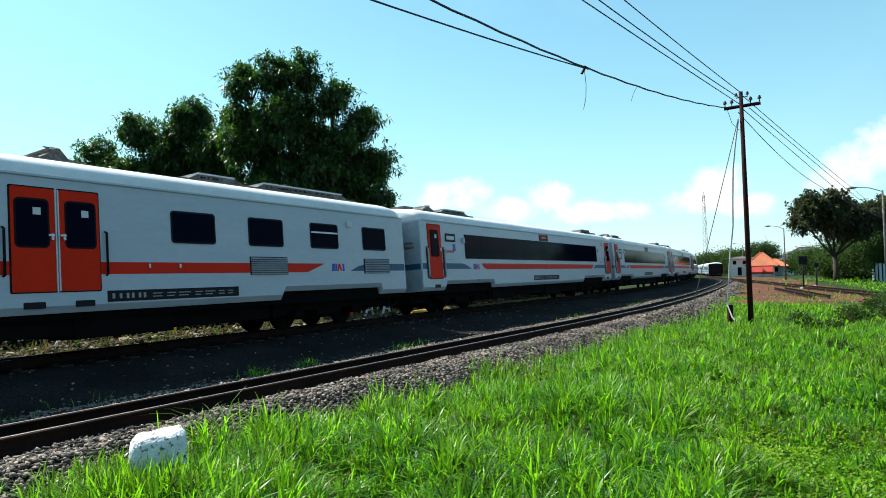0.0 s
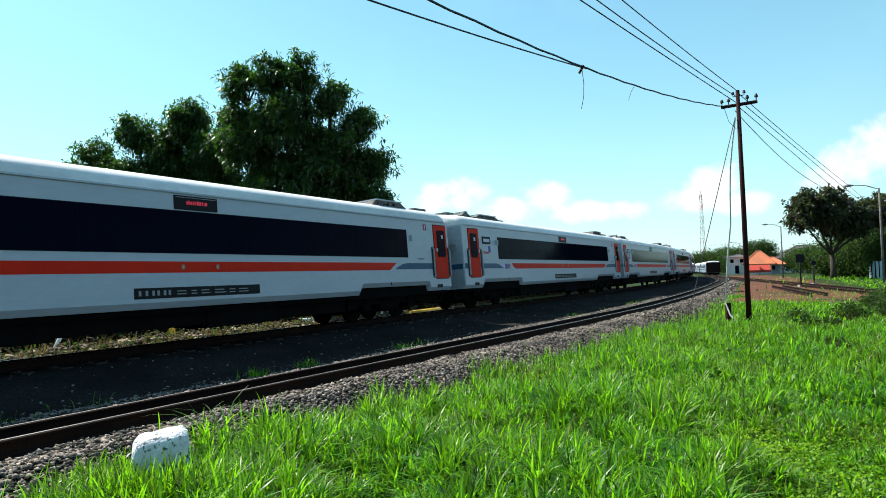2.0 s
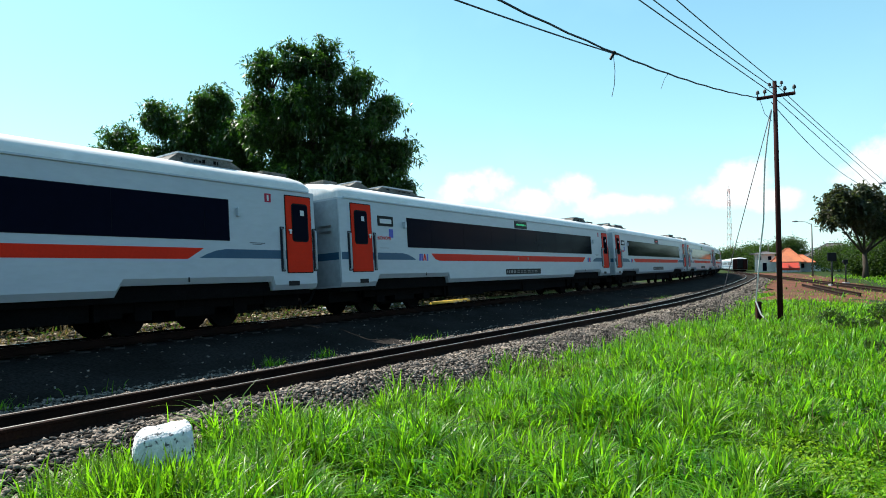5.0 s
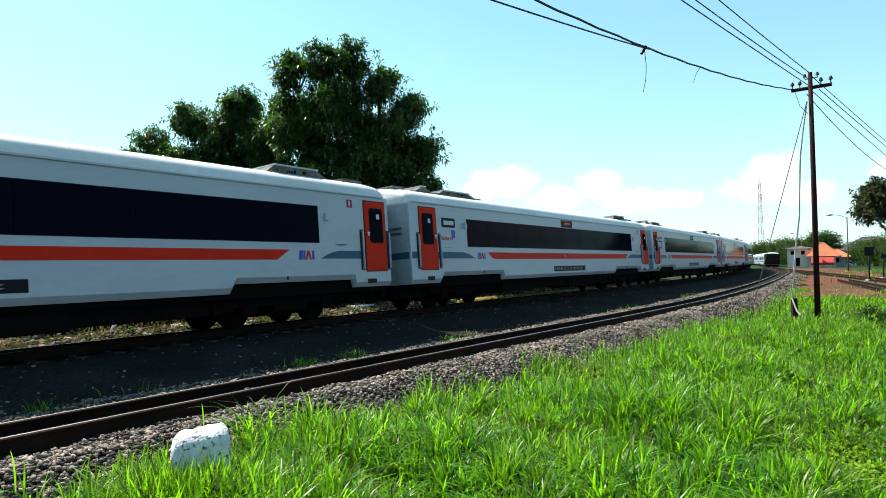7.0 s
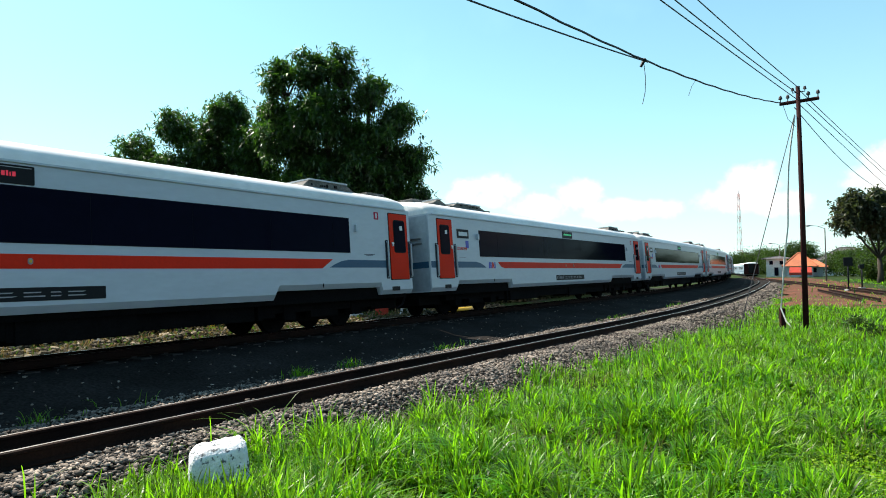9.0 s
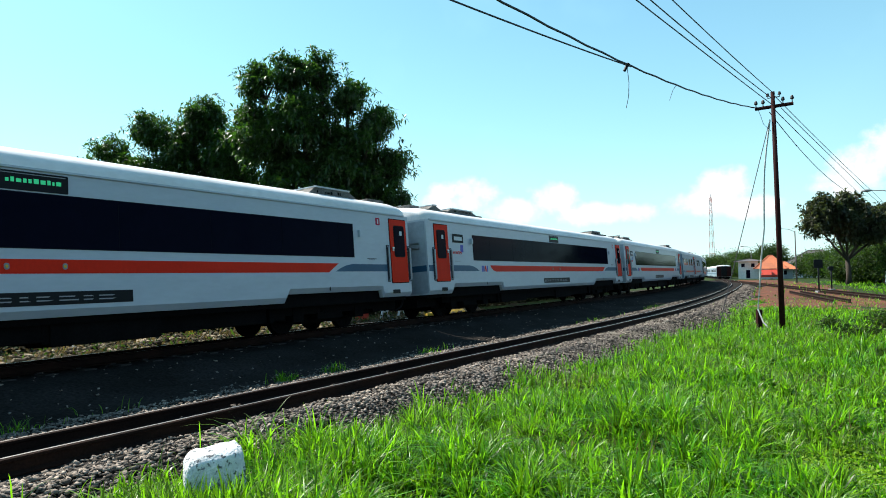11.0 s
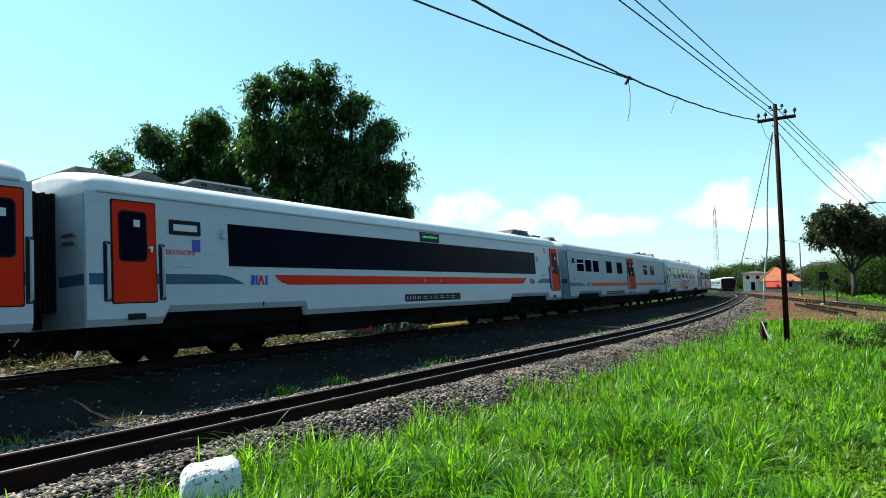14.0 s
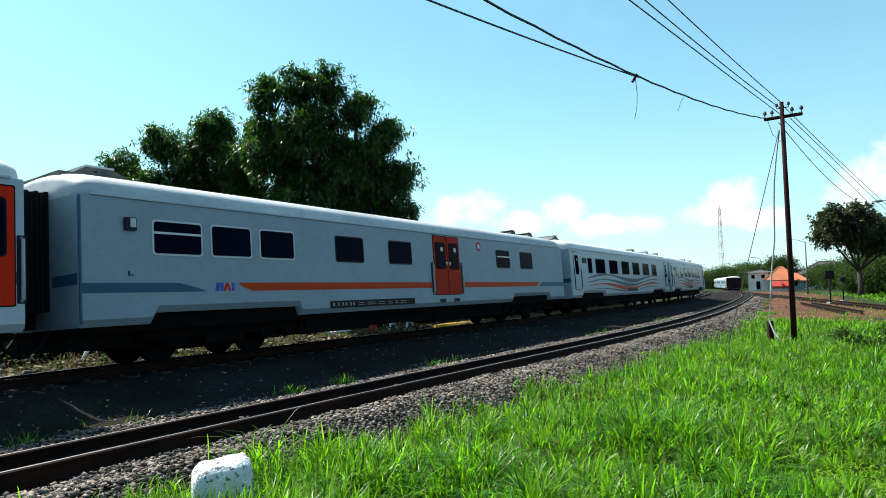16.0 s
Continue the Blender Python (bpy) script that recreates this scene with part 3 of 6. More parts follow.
def build_ballast():
    ribbon("ballast_bed", -40, 125, 0.5, bed_profile, "gravel", "crushed stone ballast under the two curved tracks, darkened for the train's shade", "ballast", rough=0.02)
    rg = np.random.RandomState(5)
    X, Y, Z, R = [], [], [], []

    def strew(s0, s1, l0, l1, per_m2, size):
        n = int((s1 - s0) * (l1 - l0) * per_m2)
        s, c0 = rg.uniform(s0, s1, n), rg.uniform(l0, l1, n)
        c = near_lat(s)
        lat = c + c0
        keep = (np.abs(np.abs(c0) - 0.5335) > 0.085) & (lat > -2.9)
        s, lat, c = s[keep], lat[keep], c[keep]
        x, y = on_line(s, lat)
        z = beds(lat, c)
        X.append(x), Y.append(y)
        r = size * rg.uniform(0.55, 1.25, len(s))
        Z.append(z + r * rg.uniform(0.1, 0.7, len(s)) + 0.02 * waves(x, y, 8, 0.9))
        R.append(r)

    strew(-9, 12, 0.65, 2.5, 1100, 0.025)
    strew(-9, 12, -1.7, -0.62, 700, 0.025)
    # Pale stones thinned between the rails and towards the train, deepening its shadow.
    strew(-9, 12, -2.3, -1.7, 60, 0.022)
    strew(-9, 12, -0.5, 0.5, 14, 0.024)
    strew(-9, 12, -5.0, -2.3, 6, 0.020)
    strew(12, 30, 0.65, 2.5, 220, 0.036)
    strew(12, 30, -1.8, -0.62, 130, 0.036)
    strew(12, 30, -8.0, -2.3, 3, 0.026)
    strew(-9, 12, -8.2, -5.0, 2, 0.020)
    strew(30, 70, 0.6, 2.4, 40, 0.055)
    stones("ballast_stones", np.concatenate(X), np.concatenate(Y), np.concatenate(Z), np.concatenate(R), 6, "stone",
           "loose grey brown crushed stones along the tracks", "ballast")


def build_hedge():
    """Overgrown low shrubs behind the rubble, mostly hidden by the train."""
    rg = np.random.RandomState(17)
    n = 60000
    s = rg.uniform(-18, 52, n)
    lat = -5.9 - rg.uniform(0, 1.0, n) ** 1.5 * 2.6
    # Past s 13 they are brought nearer, added to darken gaps under the coaches.
    lat = lat + np.clip((s - 13 + rg.normal(0, 1.0, n)) / 4, 0, 1) * 1.7
    x, y = on_line(s, lat)
    top = 1.55 + 0.25 * waves(x, y, 18, 3.0)
    z = ground_z(x, y) + 0.05 + top * rg.uniform(0.0, 1.0, n) ** 0.8
    leaves("hedge", np.stack([x, y, z], 1), 0.26, 0.13, 19, "hedge", "overgrown shrubs behind the rubble, green darkened to stand for shade", "shrubs", droop=0.1)
    # fallen leaves and rubbish heaped on the rubble
    n = 4200
    s, lat = rg.uniform(-10, 15, n), -3.2 - np.abs(rg.normal(0, 0.9, n))
    x, y = on_line(s, lat)
    heap = np.clip(0.13 + 0.20 * waves(x, y, 80, 1.6), 0.02, 0.4)
    z = ground_z(x, y) + heap * rg.uniform(0, 1, n)
    half = rg.uniform(0, 1, n) < 0.7
    pts = np.stack([x, y, z], 1)
    leaves("dry_leaves", pts[half], 0.12, 0.06, 81, "straw", "pale dry leaves and litter heaped beside the track", "leaf litter", droop=0.0, flat=0.2)
    leaves("low_weeds", pts[~half], 0.13, 0.06, 82, "woods", "low green weeds among the litter", "weeds", droop=-0.2)
    # dry weeds scattered over the rubble
    n = 1100
    s, lat = rg.uniform(-10, 15, n), -3.3 - rg.uniform(0, 1.6, n)
    keep = waves(s, lat, 78, 2.4) > 0.1
    x, y = on_line(s[keep], lat[keep])
    blades("dry_weeds", x, y, ground_z(x, y), rg.uniform(0.10, 0.38, len(x)), rg.uniform(0.015, 0.035, len(x)), 79, "straw", "dry yellowish weeds among the rubble", 0.8, "weeds")


def build_rubble():
    ribbon("bank", -30, 60, 1.0, lambda s: [(-12.0 + q, -0.62 if q == 0 else -0.44 + (0.09 if q in (7, 8) else 0.0) + 0.06 * math.sin(q * 1.7 + s * 0.5)) for q in range(10)], "earth", "bare brown earth strip with litter beyond the main line", "ground", rough=0.03)
    rg = np.random.RandomState(15)
    n = 5500
    s, lat = rg.uniform(-10, 20, n), -3.0 - np.abs(rg.normal(0, 1.3, n))
    x, y = on_line(s, lat)
    r = rg.uniform(0.02, 0.06, n) * rg.choice((1, 1, 1, 1, 1, 2.2), n)
    stones("rubble", x, y, ground_z(x, y) + r * 0.4, r, 16, "rubble", "sunlit heap of pale rubble and dry litter beside the track", "rubble")


# ---- plants ----


def blades(name, x, y, z, height, width, seed, material, label, lean=0.55, category="grass"):
    """Grass blades: bent, tapered ribbons of four pieces with a crease of their own."""
    rg = np.random.RandomState(seed)
    n = len(x)
    a = rg.uniform(0, 2 * np.pi, n)
    out = np.stack([np.cos(a), np.sin(a)], 1)
    b = a + np.pi / 2 + rg.normal(0, 0.5, n)
    wide = np.stack([np.cos(b), np.sin(b)], 1)
    bend = rg.uniform(0.1, 1.0, n) * lean
    ts = np.array([0, 0.33, 0.66, 0.88, 1.0])
    ws = np.array([0.7, 1.0, 0.75, 0.4])
    vs = []
    for i, t in enumerate(ts):
        off = (1.15 * bend * t ** 2.0 * height)[:, None] * out
        zz = z + height * (t - 0.62 * bend * t ** 2.6)
        c = np.stack([x + off[:, 0], y + off[:, 1], zz], 1)
        if i < 4:
            hw = (width * 0.5 * ws[i])[:, None] * wide
            vs += [c - np.pad(hw, ((0, 0), (0, 1))), c + np.pad(hw, ((0, 0), (0, 1)))]
        else:
            vs.append(c)
    v = np.stack(vs, 1)
    k = v.shape[1]
    tri = []
    for i in range(3):
        tri += [(2 * i, 2 * i + 1, 2 * i + 3), (2 * i, 2 * i + 3, 2 * i + 2)]
    tri.append((6, 7, 8))
    f = (np.array(tri)[None] + (np.arange(n) * k)[:, None, None]).reshape(-1, 3)
    me = fast_mesh(name, v.reshape(-1, 3), f, True)
    me.materials.append(M[material])
    return tagged(new(name, me), label, category, kind="stuff")


def field(rg, r0, r1, count, a0=-62, a1=62):
    """Places strewn over a sector of the meadow in front of the camera's stand, between two distances."""
    r = np.sqrt(rg.uniform(r0 * r0, r1 * r1, count))
    a = np.radians(rg.uniform(a0, a1, count))
    return r * np.sin(a), r * np.cos(a)


def on_meadow(x, y, rg, edge=2.0):
    s, lat = along(x, y)
    c = near_lat(s)
    ok = (lat - c > edge - 0.18 * np.clip((2 - s) / 5, 0, 1) + 0.25 * waves(x, y, 21, 1.3) + rg.normal(0, 0.18, len(x)))
    bare = (s > 20) & (s < 116) & (lat > 8.4 - 1.2 * np.clip((s - 28) / 16, 0, 1) + 0.3 * waves(x, y, 31, 4)) & (lat < 14.4 + 0.5 * waves(x, y, 32, 5)) & (lat - 8.4 > (24 - s) * 0.9)
    return ok & (~bare | (rg.uniform(0, 1, len(x)) < 0.10)) & (np.hypot(x, y) > 1.0)


def meadow_z(x, y):
    s, lat = along(x, y)
    return np.maximum(ground_z(x, y, s, lat), beds(lat, near_lat(s)) - 5 * (lat - near_lat(s) > 2.4))


def build_grass():
    rg = np.random.RandomState(44)
    for name, r0, r1, n, h, w in (("near_grass", 1.3, 7.5, 110000, 0.37, 0.0165), ("meadow_grass", 7.5, 18, 170000, 0.30, 0.019),
                                  ("far_grass", 18, 42, 110000, 0.24, 0.030), ("distant_grass", 42, 95, 42000, 0.30, 0.09)):
        x, y = field(rg, r0, r1, n, -45, 50)
        # tufts: draw places together
        g = 0.21 if r0 < 8 else 0.34
        jx, jy = np.round(x / g) * g, np.round(y / g) * g
        pull = rg.uniform(0, 0.86, n)
        x, y = x + (jx + 0.1 * np.sin(jx * 91 + jy * 37) - x) * pull, y + (jy + 0.1 * np.cos(jx * 53 + jy * 71) - y) * pull
        ok = on_meadow(x, y, rg)
        x, y = x[ok], y[ok]
        tall = 0.75 + 0.38 * waves(x, y, 51, 2.2) + 0.22 * waves(x, y, 52, 0.7)
        # a trodden, low patch where the camera's right-hand ground is
        low = np.clip((x - 0.6 - 0.2 * y + 0.5 * waves(x, y, 54, 1.5)) / 0.9, 0, 1) * np.clip((7.0 - y) / 1.5, 0, 1)
        tuft = np.modf(np.abs(np.sin(np.round(x / g) * 12.9898 + np.round(y / g) * 78.233) * 43758.5))[0]
        tall = np.clip(tall, 0.35, 1.5) * (0.62 + 0.7 * tuft) * (1 - 0.52 * low)
        hh = h * tall * rg.uniform(0.6, 1.35, len(x))
        blades(name, x, y, meadow_z(x, y) - 0.01, hh, w * rg.uniform(0.6, 1.3, len(x)), 60 + int(r0), "grass",
               "lush bright green long-bladed meadow grass", 0.98)
    # the same meadow goes on beside and behind the stand
    x, y = field(rg, 0.9, 11, 42000, 50, 315)
    ok = on_meadow(x, y, rg)
    x, y = x[ok], y[ok]
    blades("meadow_grass", x, y, meadow_z(x, y) - 0.01, rg.uniform(0.10, 0.34, len(x)), rg.uniform(0.012, 0.024, len(x)), 75, "grass", "green meadow grass", 0.75)
    # long blades crowding round the boundary stone
    n = 1100
    a, r = rg.uniform(0, 6.283, n), rg.uniform(0.24, 0.75, n)
    x, y = -1.98 + r * np.cos(a) + 0.08, 4.50 + r * np.sin(a) - 0.12
    keep = np.hypot(x + 2.03, y - 4.62) > 0.25
    x, y = x[keep], y[keep]
    bx, by = -1.92 + rg.normal(0, 0.22, 1500), 4.20 + rg.normal(0, 0.14, 1500)
    cx, cy = -2.36 + rg.normal(0, 0.12, 300), 4.36 + rg.normal(0, 0.15, 300)
    x, y = np.concatenate([x, bx, cx]), np.concatenate([y, by, cy])
    blades("stone_tuft", x, y, meadow_z(x, y) - 0.01, rg.uniform(0.28, 0.57, len(x)), rg.uniform(0.010, 0.022, len(x)), 74, "grass", "long green grass tuft round the boundary stone", 0.7)
    # low broad-leaved weeds between the grass
    x, y = field(rg, 2.0, 13, 170000, -12, 48)
    ok = on_meadow(x, y, rg, 2.5)
    x, y = x[ok], y[ok]
    near = np.clip((x - 0.4 - 0.2 * y + 0.6 * waves(x, y, 54, 1.5)) / 0.9, 0, 1) * np.clip((6.2 + 0.5 * waves(x, y, 58, 1.3) - y) / 0.8, 0, 1)
    pick = rg.uniform(0, 1, len(x)) < 0.07 + 0.93 * near
    x, y = x[pick], y[pick]
    leaves("meadow_weeds", np.stack([x, y, ground_z(x, y) + rg.uniform(0.015, 0.15, len(x)) * (0.7 + 0.4 * waves(x, y, 55, 0.8))], 1), 0.030, 0.022, 71, "clover", "low yellow-green broad-leaved weeds", droop=-0.1, flat=0.6)
    # pale dry stalks in drifts through the meadow
    x, y = field(rg, 3.5, 20, 16000, -20, 48)
    ok = on_meadow(x, y, rg, 2.6) & (waves(x, y, 56, 2.6) + 0.4 * waves(x, y, 57, 0.8) > 0.35)
    x, y = x[ok], y[ok]
    blades("dry_stalks", x, y, meadow_z(x, y), rg.uniform(0.18, 0.42, len(x)), rg.uniform(0.004, 0.009, len(x)), 76, "straw", "pale dry grass stalks among the green blades", 1.0)
    # dark seed heads and dry stalks along the ballast
    n = 460
    s = rg.uniform(-7, 16, n)
    lat = near_lat(s) + rg.uniform(1.5, 3.2, n)
    x, y = on_line(s, lat)
    blades("seed_stalks", x, y, ground_z(x, y) - 0.02, rg.uniform(0.28, 0.55, n), np.full(n, 0.010), 72, "seedhead", "dark dry seed stalks along the stone edge", 0.2)
    n = 900
    s = rg.uniform(-8, 30, n)
    lat = near_lat(s) + np.where(rg.uniform(0, 1, n) < 0.55, rg.normal(-1.75, 0.16, n), rg.normal(1.9, 0.35, n))
    keep = waves(s, s * 0.3, 77, 3.0) > 0.25
    s, lat = s[keep], lat[keep]
    x, y = on_line(s, lat)
    z = beds(lat, near_lat(s))
    for s0, n0 in ((-4.6, 40), (-0.7, 90), (0.5, 70), (3.4, 30)):
        ws = s0 + rg.normal(0, 0.14, n0)
        wl = near_lat(ws) - 1.62 + rg.normal(0, 0.09, n0)
        wx, wy = on_line(ws, wl)
        x, y, z = np.concatenate([x, wx]), np.concatenate([y, wy]), np.concatenate([z, beds(wl, near_lat(ws))])
    blades("track_weeds", x, y, z, rg.uniform(0.08, 0.24, len(x)), np.full(len(x), 0.012), 73, "grass", "small green weeds growing in the ballast", 0.9, "weeds")


def leaves(name, pts, length, width, seed, material, label="", category="plant", droop=0.35, flat=0.0, parent=None):
    """Many folded leaves at the given places, as one crown."""
    rg = np.random.RandomState(seed)
    n = len(pts)
    d = rg.normal(size=(n, 3))
    d[:, 2] = d[:, 2] * (1 - flat) - droop
    d /= np.linalg.norm(d, axis=1, keepdims=True)
    sd = np.cross(d, rg.normal(size=(n, 3)) * (1, 1, 0.4 + 0.6 * (1 - flat)) + (0, 0, 2.0 * flat))
    sd /= np.linalg.norm(sd, axis=1, keepdims=True) + 1e-9
    up = np.cross(sd, d)
    ln = (length * rg.uniform(0.6, 1.3, n))[:, None]
    wd = (width * rg.uniform(0.7, 1.2, n))[:, None]
    v = np.stack([pts, pts + d * ln * 0.45 + sd * wd * 0.5 + up * wd * 0.18, pts + d * ln, pts + d * ln * 0.45 - sd * wd * 0.5 + up * wd * 0.18], 1)
    f = (np.array([(0, 1, 2), (0, 2, 3)])[None] + (np.arange(n) * 4)[:, None, None]).reshape(-1, 3)
    me = fast_mesh(name, v.reshape(-1, 3), f)
    me.materials.append(M[material])
    ob = new(name, me)
    if parent is not None:
        ob.parent = parent
        return ob
    return tagged(ob, label, category, kind="stuff")


def crown_points(rg, lobes, clumps, per, spread):
    """Leaf places: small clumps crowded towards the skin of a few overlapping lobes (x, y, z, rx, ry, rz)."""
    vol = np.array([l[3] * l[4] * l[5] for l in lobes]) ** 0.8
    which = rg.choice(len(lobes), clumps, p=vol / vol.sum())
    lo = np.array(lobes)[which]
    d = rg.normal(size=(clumps, 3))
    d /= np.linalg.norm(d, axis=1, keepdims=True)
    r = rg.uniform(0.25, 1.0, clumps) ** 0.45 * rg.choice((1.0, 1.0, 1.0, 1.08, 0.9), clumps)
    c = lo[:, :3] + d * lo[:, 3:6] * r[:, None]
    p = np.repeat(c, per, 0) + rg.normal(0, 1, (clumps * per, 3)) * spread * np.repeat(rg.uniform(0.6, 1.3, clumps), per)[:, None]
    return c, p


def rosettes(name, tips, per, length, width, seed, material, parent, droop=0.45):
    """Long leaves spreading and hanging from each twig's tip, as one crown."""
    rg = np.random.RandomState(seed)
    n = len(tips) * per
    c = np.repeat(tips, per, 0)
    d = rg.normal(size=(n, 3)) + (0, 0, 0.15)
    d[:, 2] -= droop * rg.uniform(0.2, 1.6, n)
    d /= np.linalg.norm(d, axis=1, keepdims=True)
    sd = np.cross(d, np.array((0, 0, 1.0)) + rg.normal(0, 0.35, (n, 3)))
    sd /= np.linalg.norm(sd, axis=1, keepdims=True) + 1e-9
    up = np.cross(sd, d)
    ln, wd = (length * rg.uniform(0.65, 1.25, n))[:, None], (width * rg.uniform(0.75, 1.2, n))[:, None]
    c = c + d * 0.03 + rg.normal(0, 0.035, (n, 3))
    mid = c + d * ln * 0.5 + up * ln * 0.06
    tip = c + d * ln - np.array((0, 0, 1)) * ln * 0.18
    v = np.stack([c, mid + sd * wd * 0.5, tip, mid - sd * wd * 0.5, mid - up * wd * 0.14], 1)
    f = (np.array([(0, 1, 4), (1, 2, 4), (2, 3, 4), (3, 0, 4)])[None] + (np.arange(n) * 5)[:, None, None]).reshape(-1, 3)
    me = fast_mesh(name, v.reshape(-1, 3), f)
    me.materials.append(M[material])
    ob = new(name, me)
    ob.parent = parent
    return ob


def branch_tips(rg, lobes, boughs, twigs, reach):
    """Twig tips: boughs rising out of the skin of the lobes, each a loose upright plume of twigs; and a dark filling inside."""
    vol = np.array([l[3] * l[4] * l[5] for l in lobes]) ** 0.6
    lo = np.array(lobes)[rg.choice(len(lobes), boughs, p=vol / vol.sum())]
    d = rg.normal(size=(boughs, 3)) + (0, 0, 0.25)
    d /= np.linalg.norm(d, axis=1, keepdims=True)
    r = rg.uniform(0.62, 1.0, boughs)[:, None]
    top = lo[:, :3] + d * lo[:, 3:6] * r
    lift = d * (0.6, 0.6, 0.5) + (0, 0, 0.75)
    ln = reach * rg.uniform(0.55, 1.3, boughs)
    t = rg.uniform(0, 1, (boughs, twigs)) ** 0.8
    girth = 0.42 * np.sin(np.pi * np.clip(0.15 + 0.8 * t, 0, 1))
    p = top[:, None] + lift[:, None] * ((t - 0.75) * ln[:, None])[:, :, None] + rg.normal(0, 1, (boughs, twigs, 3)) * (1, 1, 0.7) * (girth * ln[:, None])[:, :, None]
    return top, p.reshape(-1, 3)


def plumed_tree(label, base, lobes, trunk_r, fork_z, boughs, twigs, reach, seed, leaf="mango", per=11, ll=0.25, lw=0.072, droop=0.45):
    rg = np.random.RandomState(seed)
    ob = tagged(new("tree"), label, "tree")
    ob.location = base
    rel = [tuple(a - b for a, b in zip(l[:3], base)) + tuple(0.93 * q for q in l[3:]) for l in lobes]
    top, tips = branch_tips(rg, rel, boughs, twigs, reach)
    inner = [l[:3] + tuple(0.72 * q for q in l[3:]) for l in rel]
    fill = branch_tips(rg, inner, boughs // 2, twigs, reach * 1.3)[1]
    g = Geo()
    g.tube([(0, 0, -0.2), (0.05, 0.02, 0.4 * fork_z), (0, 0.1, fork_z)], [trunk_r * 1.35, trunk_r, trunk_r * 0.8], 10)
    for l in rel:
        c = np.array(l[:3])
        m1 = np.array((0, 0.1, fork_z)) * 0.55 + c * 0.45 + (0, 0, -0.3) + rg.normal(0, 0.15, 3)
        g.tube([(0, 0.1, fork_z - 0.2), tuple(m1), tuple(c)], [trunk_r * 0.6, trunk_r * 0.4, trunk_r * 0.22], 7)
        for e in top[np.argsort(np.linalg.norm(top - c, axis=1))[:14]]:
            g.tube([tuple(c * 0.8 + m1 * 0.2), tuple((c + e) / 2 + rg.normal(0, 0.12, 3)), tuple(e)], [trunk_r * 0.2, trunk_r * 0.12, 0.014], 5)
    part("trunk", g, "bark", ob, "brown bark trunk and limbs", True)
    rosettes("crown", np.concatenate([tips, fill]), per, ll, lw, seed + 1, leaf, ob, droop)
    return ob


def tree(label, base, lobes, trunk_r, fork_z, clumps, per, spread, ll, lw, leaf, seed, droop=0.5, limbs=14, bosses=0):
    rg = np.random.RandomState(seed)
    ob = tagged(new("tree"), label, "tree")
    bx, by, bz = base
    ob.location = base
    rel = [(l[0] - bx, l[1] - by, l[2] - bz, *l[3:]) for l in lobes]
    sub = []
    for l in rel:
        for k in range(bosses):
            d = rg.normal(size=3)
            d /= np.linalg.norm(d)
            q = rg.uniform(0.26, 0.46)
            sub.append((l[0] + d[0] * l[3] * 0.82, l[1] + d[1] * l[4] * 0.82, l[2] + d[2] * l[5] * 0.82, l[3] * q, l[4] * q, l[5] * q))
    if bosses:
        sub += [(l[0], l[1], l[2], l[3] * 0.8, l[4] * 0.8, l[5] * 0.8) for l in rel]
    c, p = crown_points(rg, sub if bosses else rel, clumps, per, spread)
    g = Geo()
    g.tube([(0, 0, -0.2), (0.05, 0.02, 0.4 * fork_z), (0, 0.1, fork_z)], [trunk_r * 1.35, trunk_r, trunk_r * 0.8], 10)
    for i in range(limbs):
        t = c[rg.randint(len(c))]
        l = rel[i % len(rel)]
        t = (t + np.array(l[:3])) / 2
        m1 = np.array((0, 0.1, fork_z - 0.1)) * 0.6 + t * 0.4 + np.array((0, 0, 0.25)) + rg.normal(0, 0.15, 3)
        g.tube([(0, 0.1, fork_z - 0.15), tuple(m1), tuple(t)], [trunk_r * 0.55, trunk_r * 0.3, trunk_r * 0.08], 6)
        for j in range(3):
            e = c[rg.randint(len(c))]
            if np.linalg.norm(e - t) < 3:
                g.tube([tuple(m1), tuple((m1 + e) / 2 + (0, 0, 0.2)), tuple(e)], [trunk_r * 0.2, trunk_r * 0.1, 0.012], 5)
    part("trunk", g, "bark", ob, "brown bark trunk and limbs", True)
    leaves("crown", p, ll, lw, seed + 1, leaf, parent=ob, droop=droop)
    return ob

# ---- the train ----
L, CANT = 20.92, 0.0663
HALF = 1.49


def shell(name, roof_z, crown, material, notches, bottom=0.70, raised=0.89):
    """Side walls: lofted box with the skirt cut up over the bogies."""
    g = Geo()
    e = L / 2 - 0.42
    st = [(-e, bottom)]
    for a, b in notches:
        st += [(a - 0.12, bottom), (a, raised), (b, raised), (b + 0.05, bottom)]
    st.append((e, bottom))
    sec = []
    for x, zb in st:
        sec.append([(x, -HALF + 0.075, zb), (x, -HALF, zb + 0.115), (x, -HALF, roof_z - 0.03), (x, -HALF + 0.01, roof_z), (x, HALF - 0.01, roof_z), (x, HALF, roof_z - 0.03), (x, HALF, zb + 0.115), (x, HALF - 0.075, zb)])
    n = 8
    vs = [p for r in sec for p in r]
    fs = []
    for i in range(len(sec) - 1):
        fs += [(i * n + k, i * n + (k + 1) % n, (i + 1) * n + (k + 1) % n, (i + 1) * n + k) for k in range(n)]
    fs += [tuple(range(n)), tuple((len(sec) - 1) * n + k for k in range(n))]
    g.add(vs, fs)
    me = g.mesh(name)
    me.materials.append(M[material])
    return me


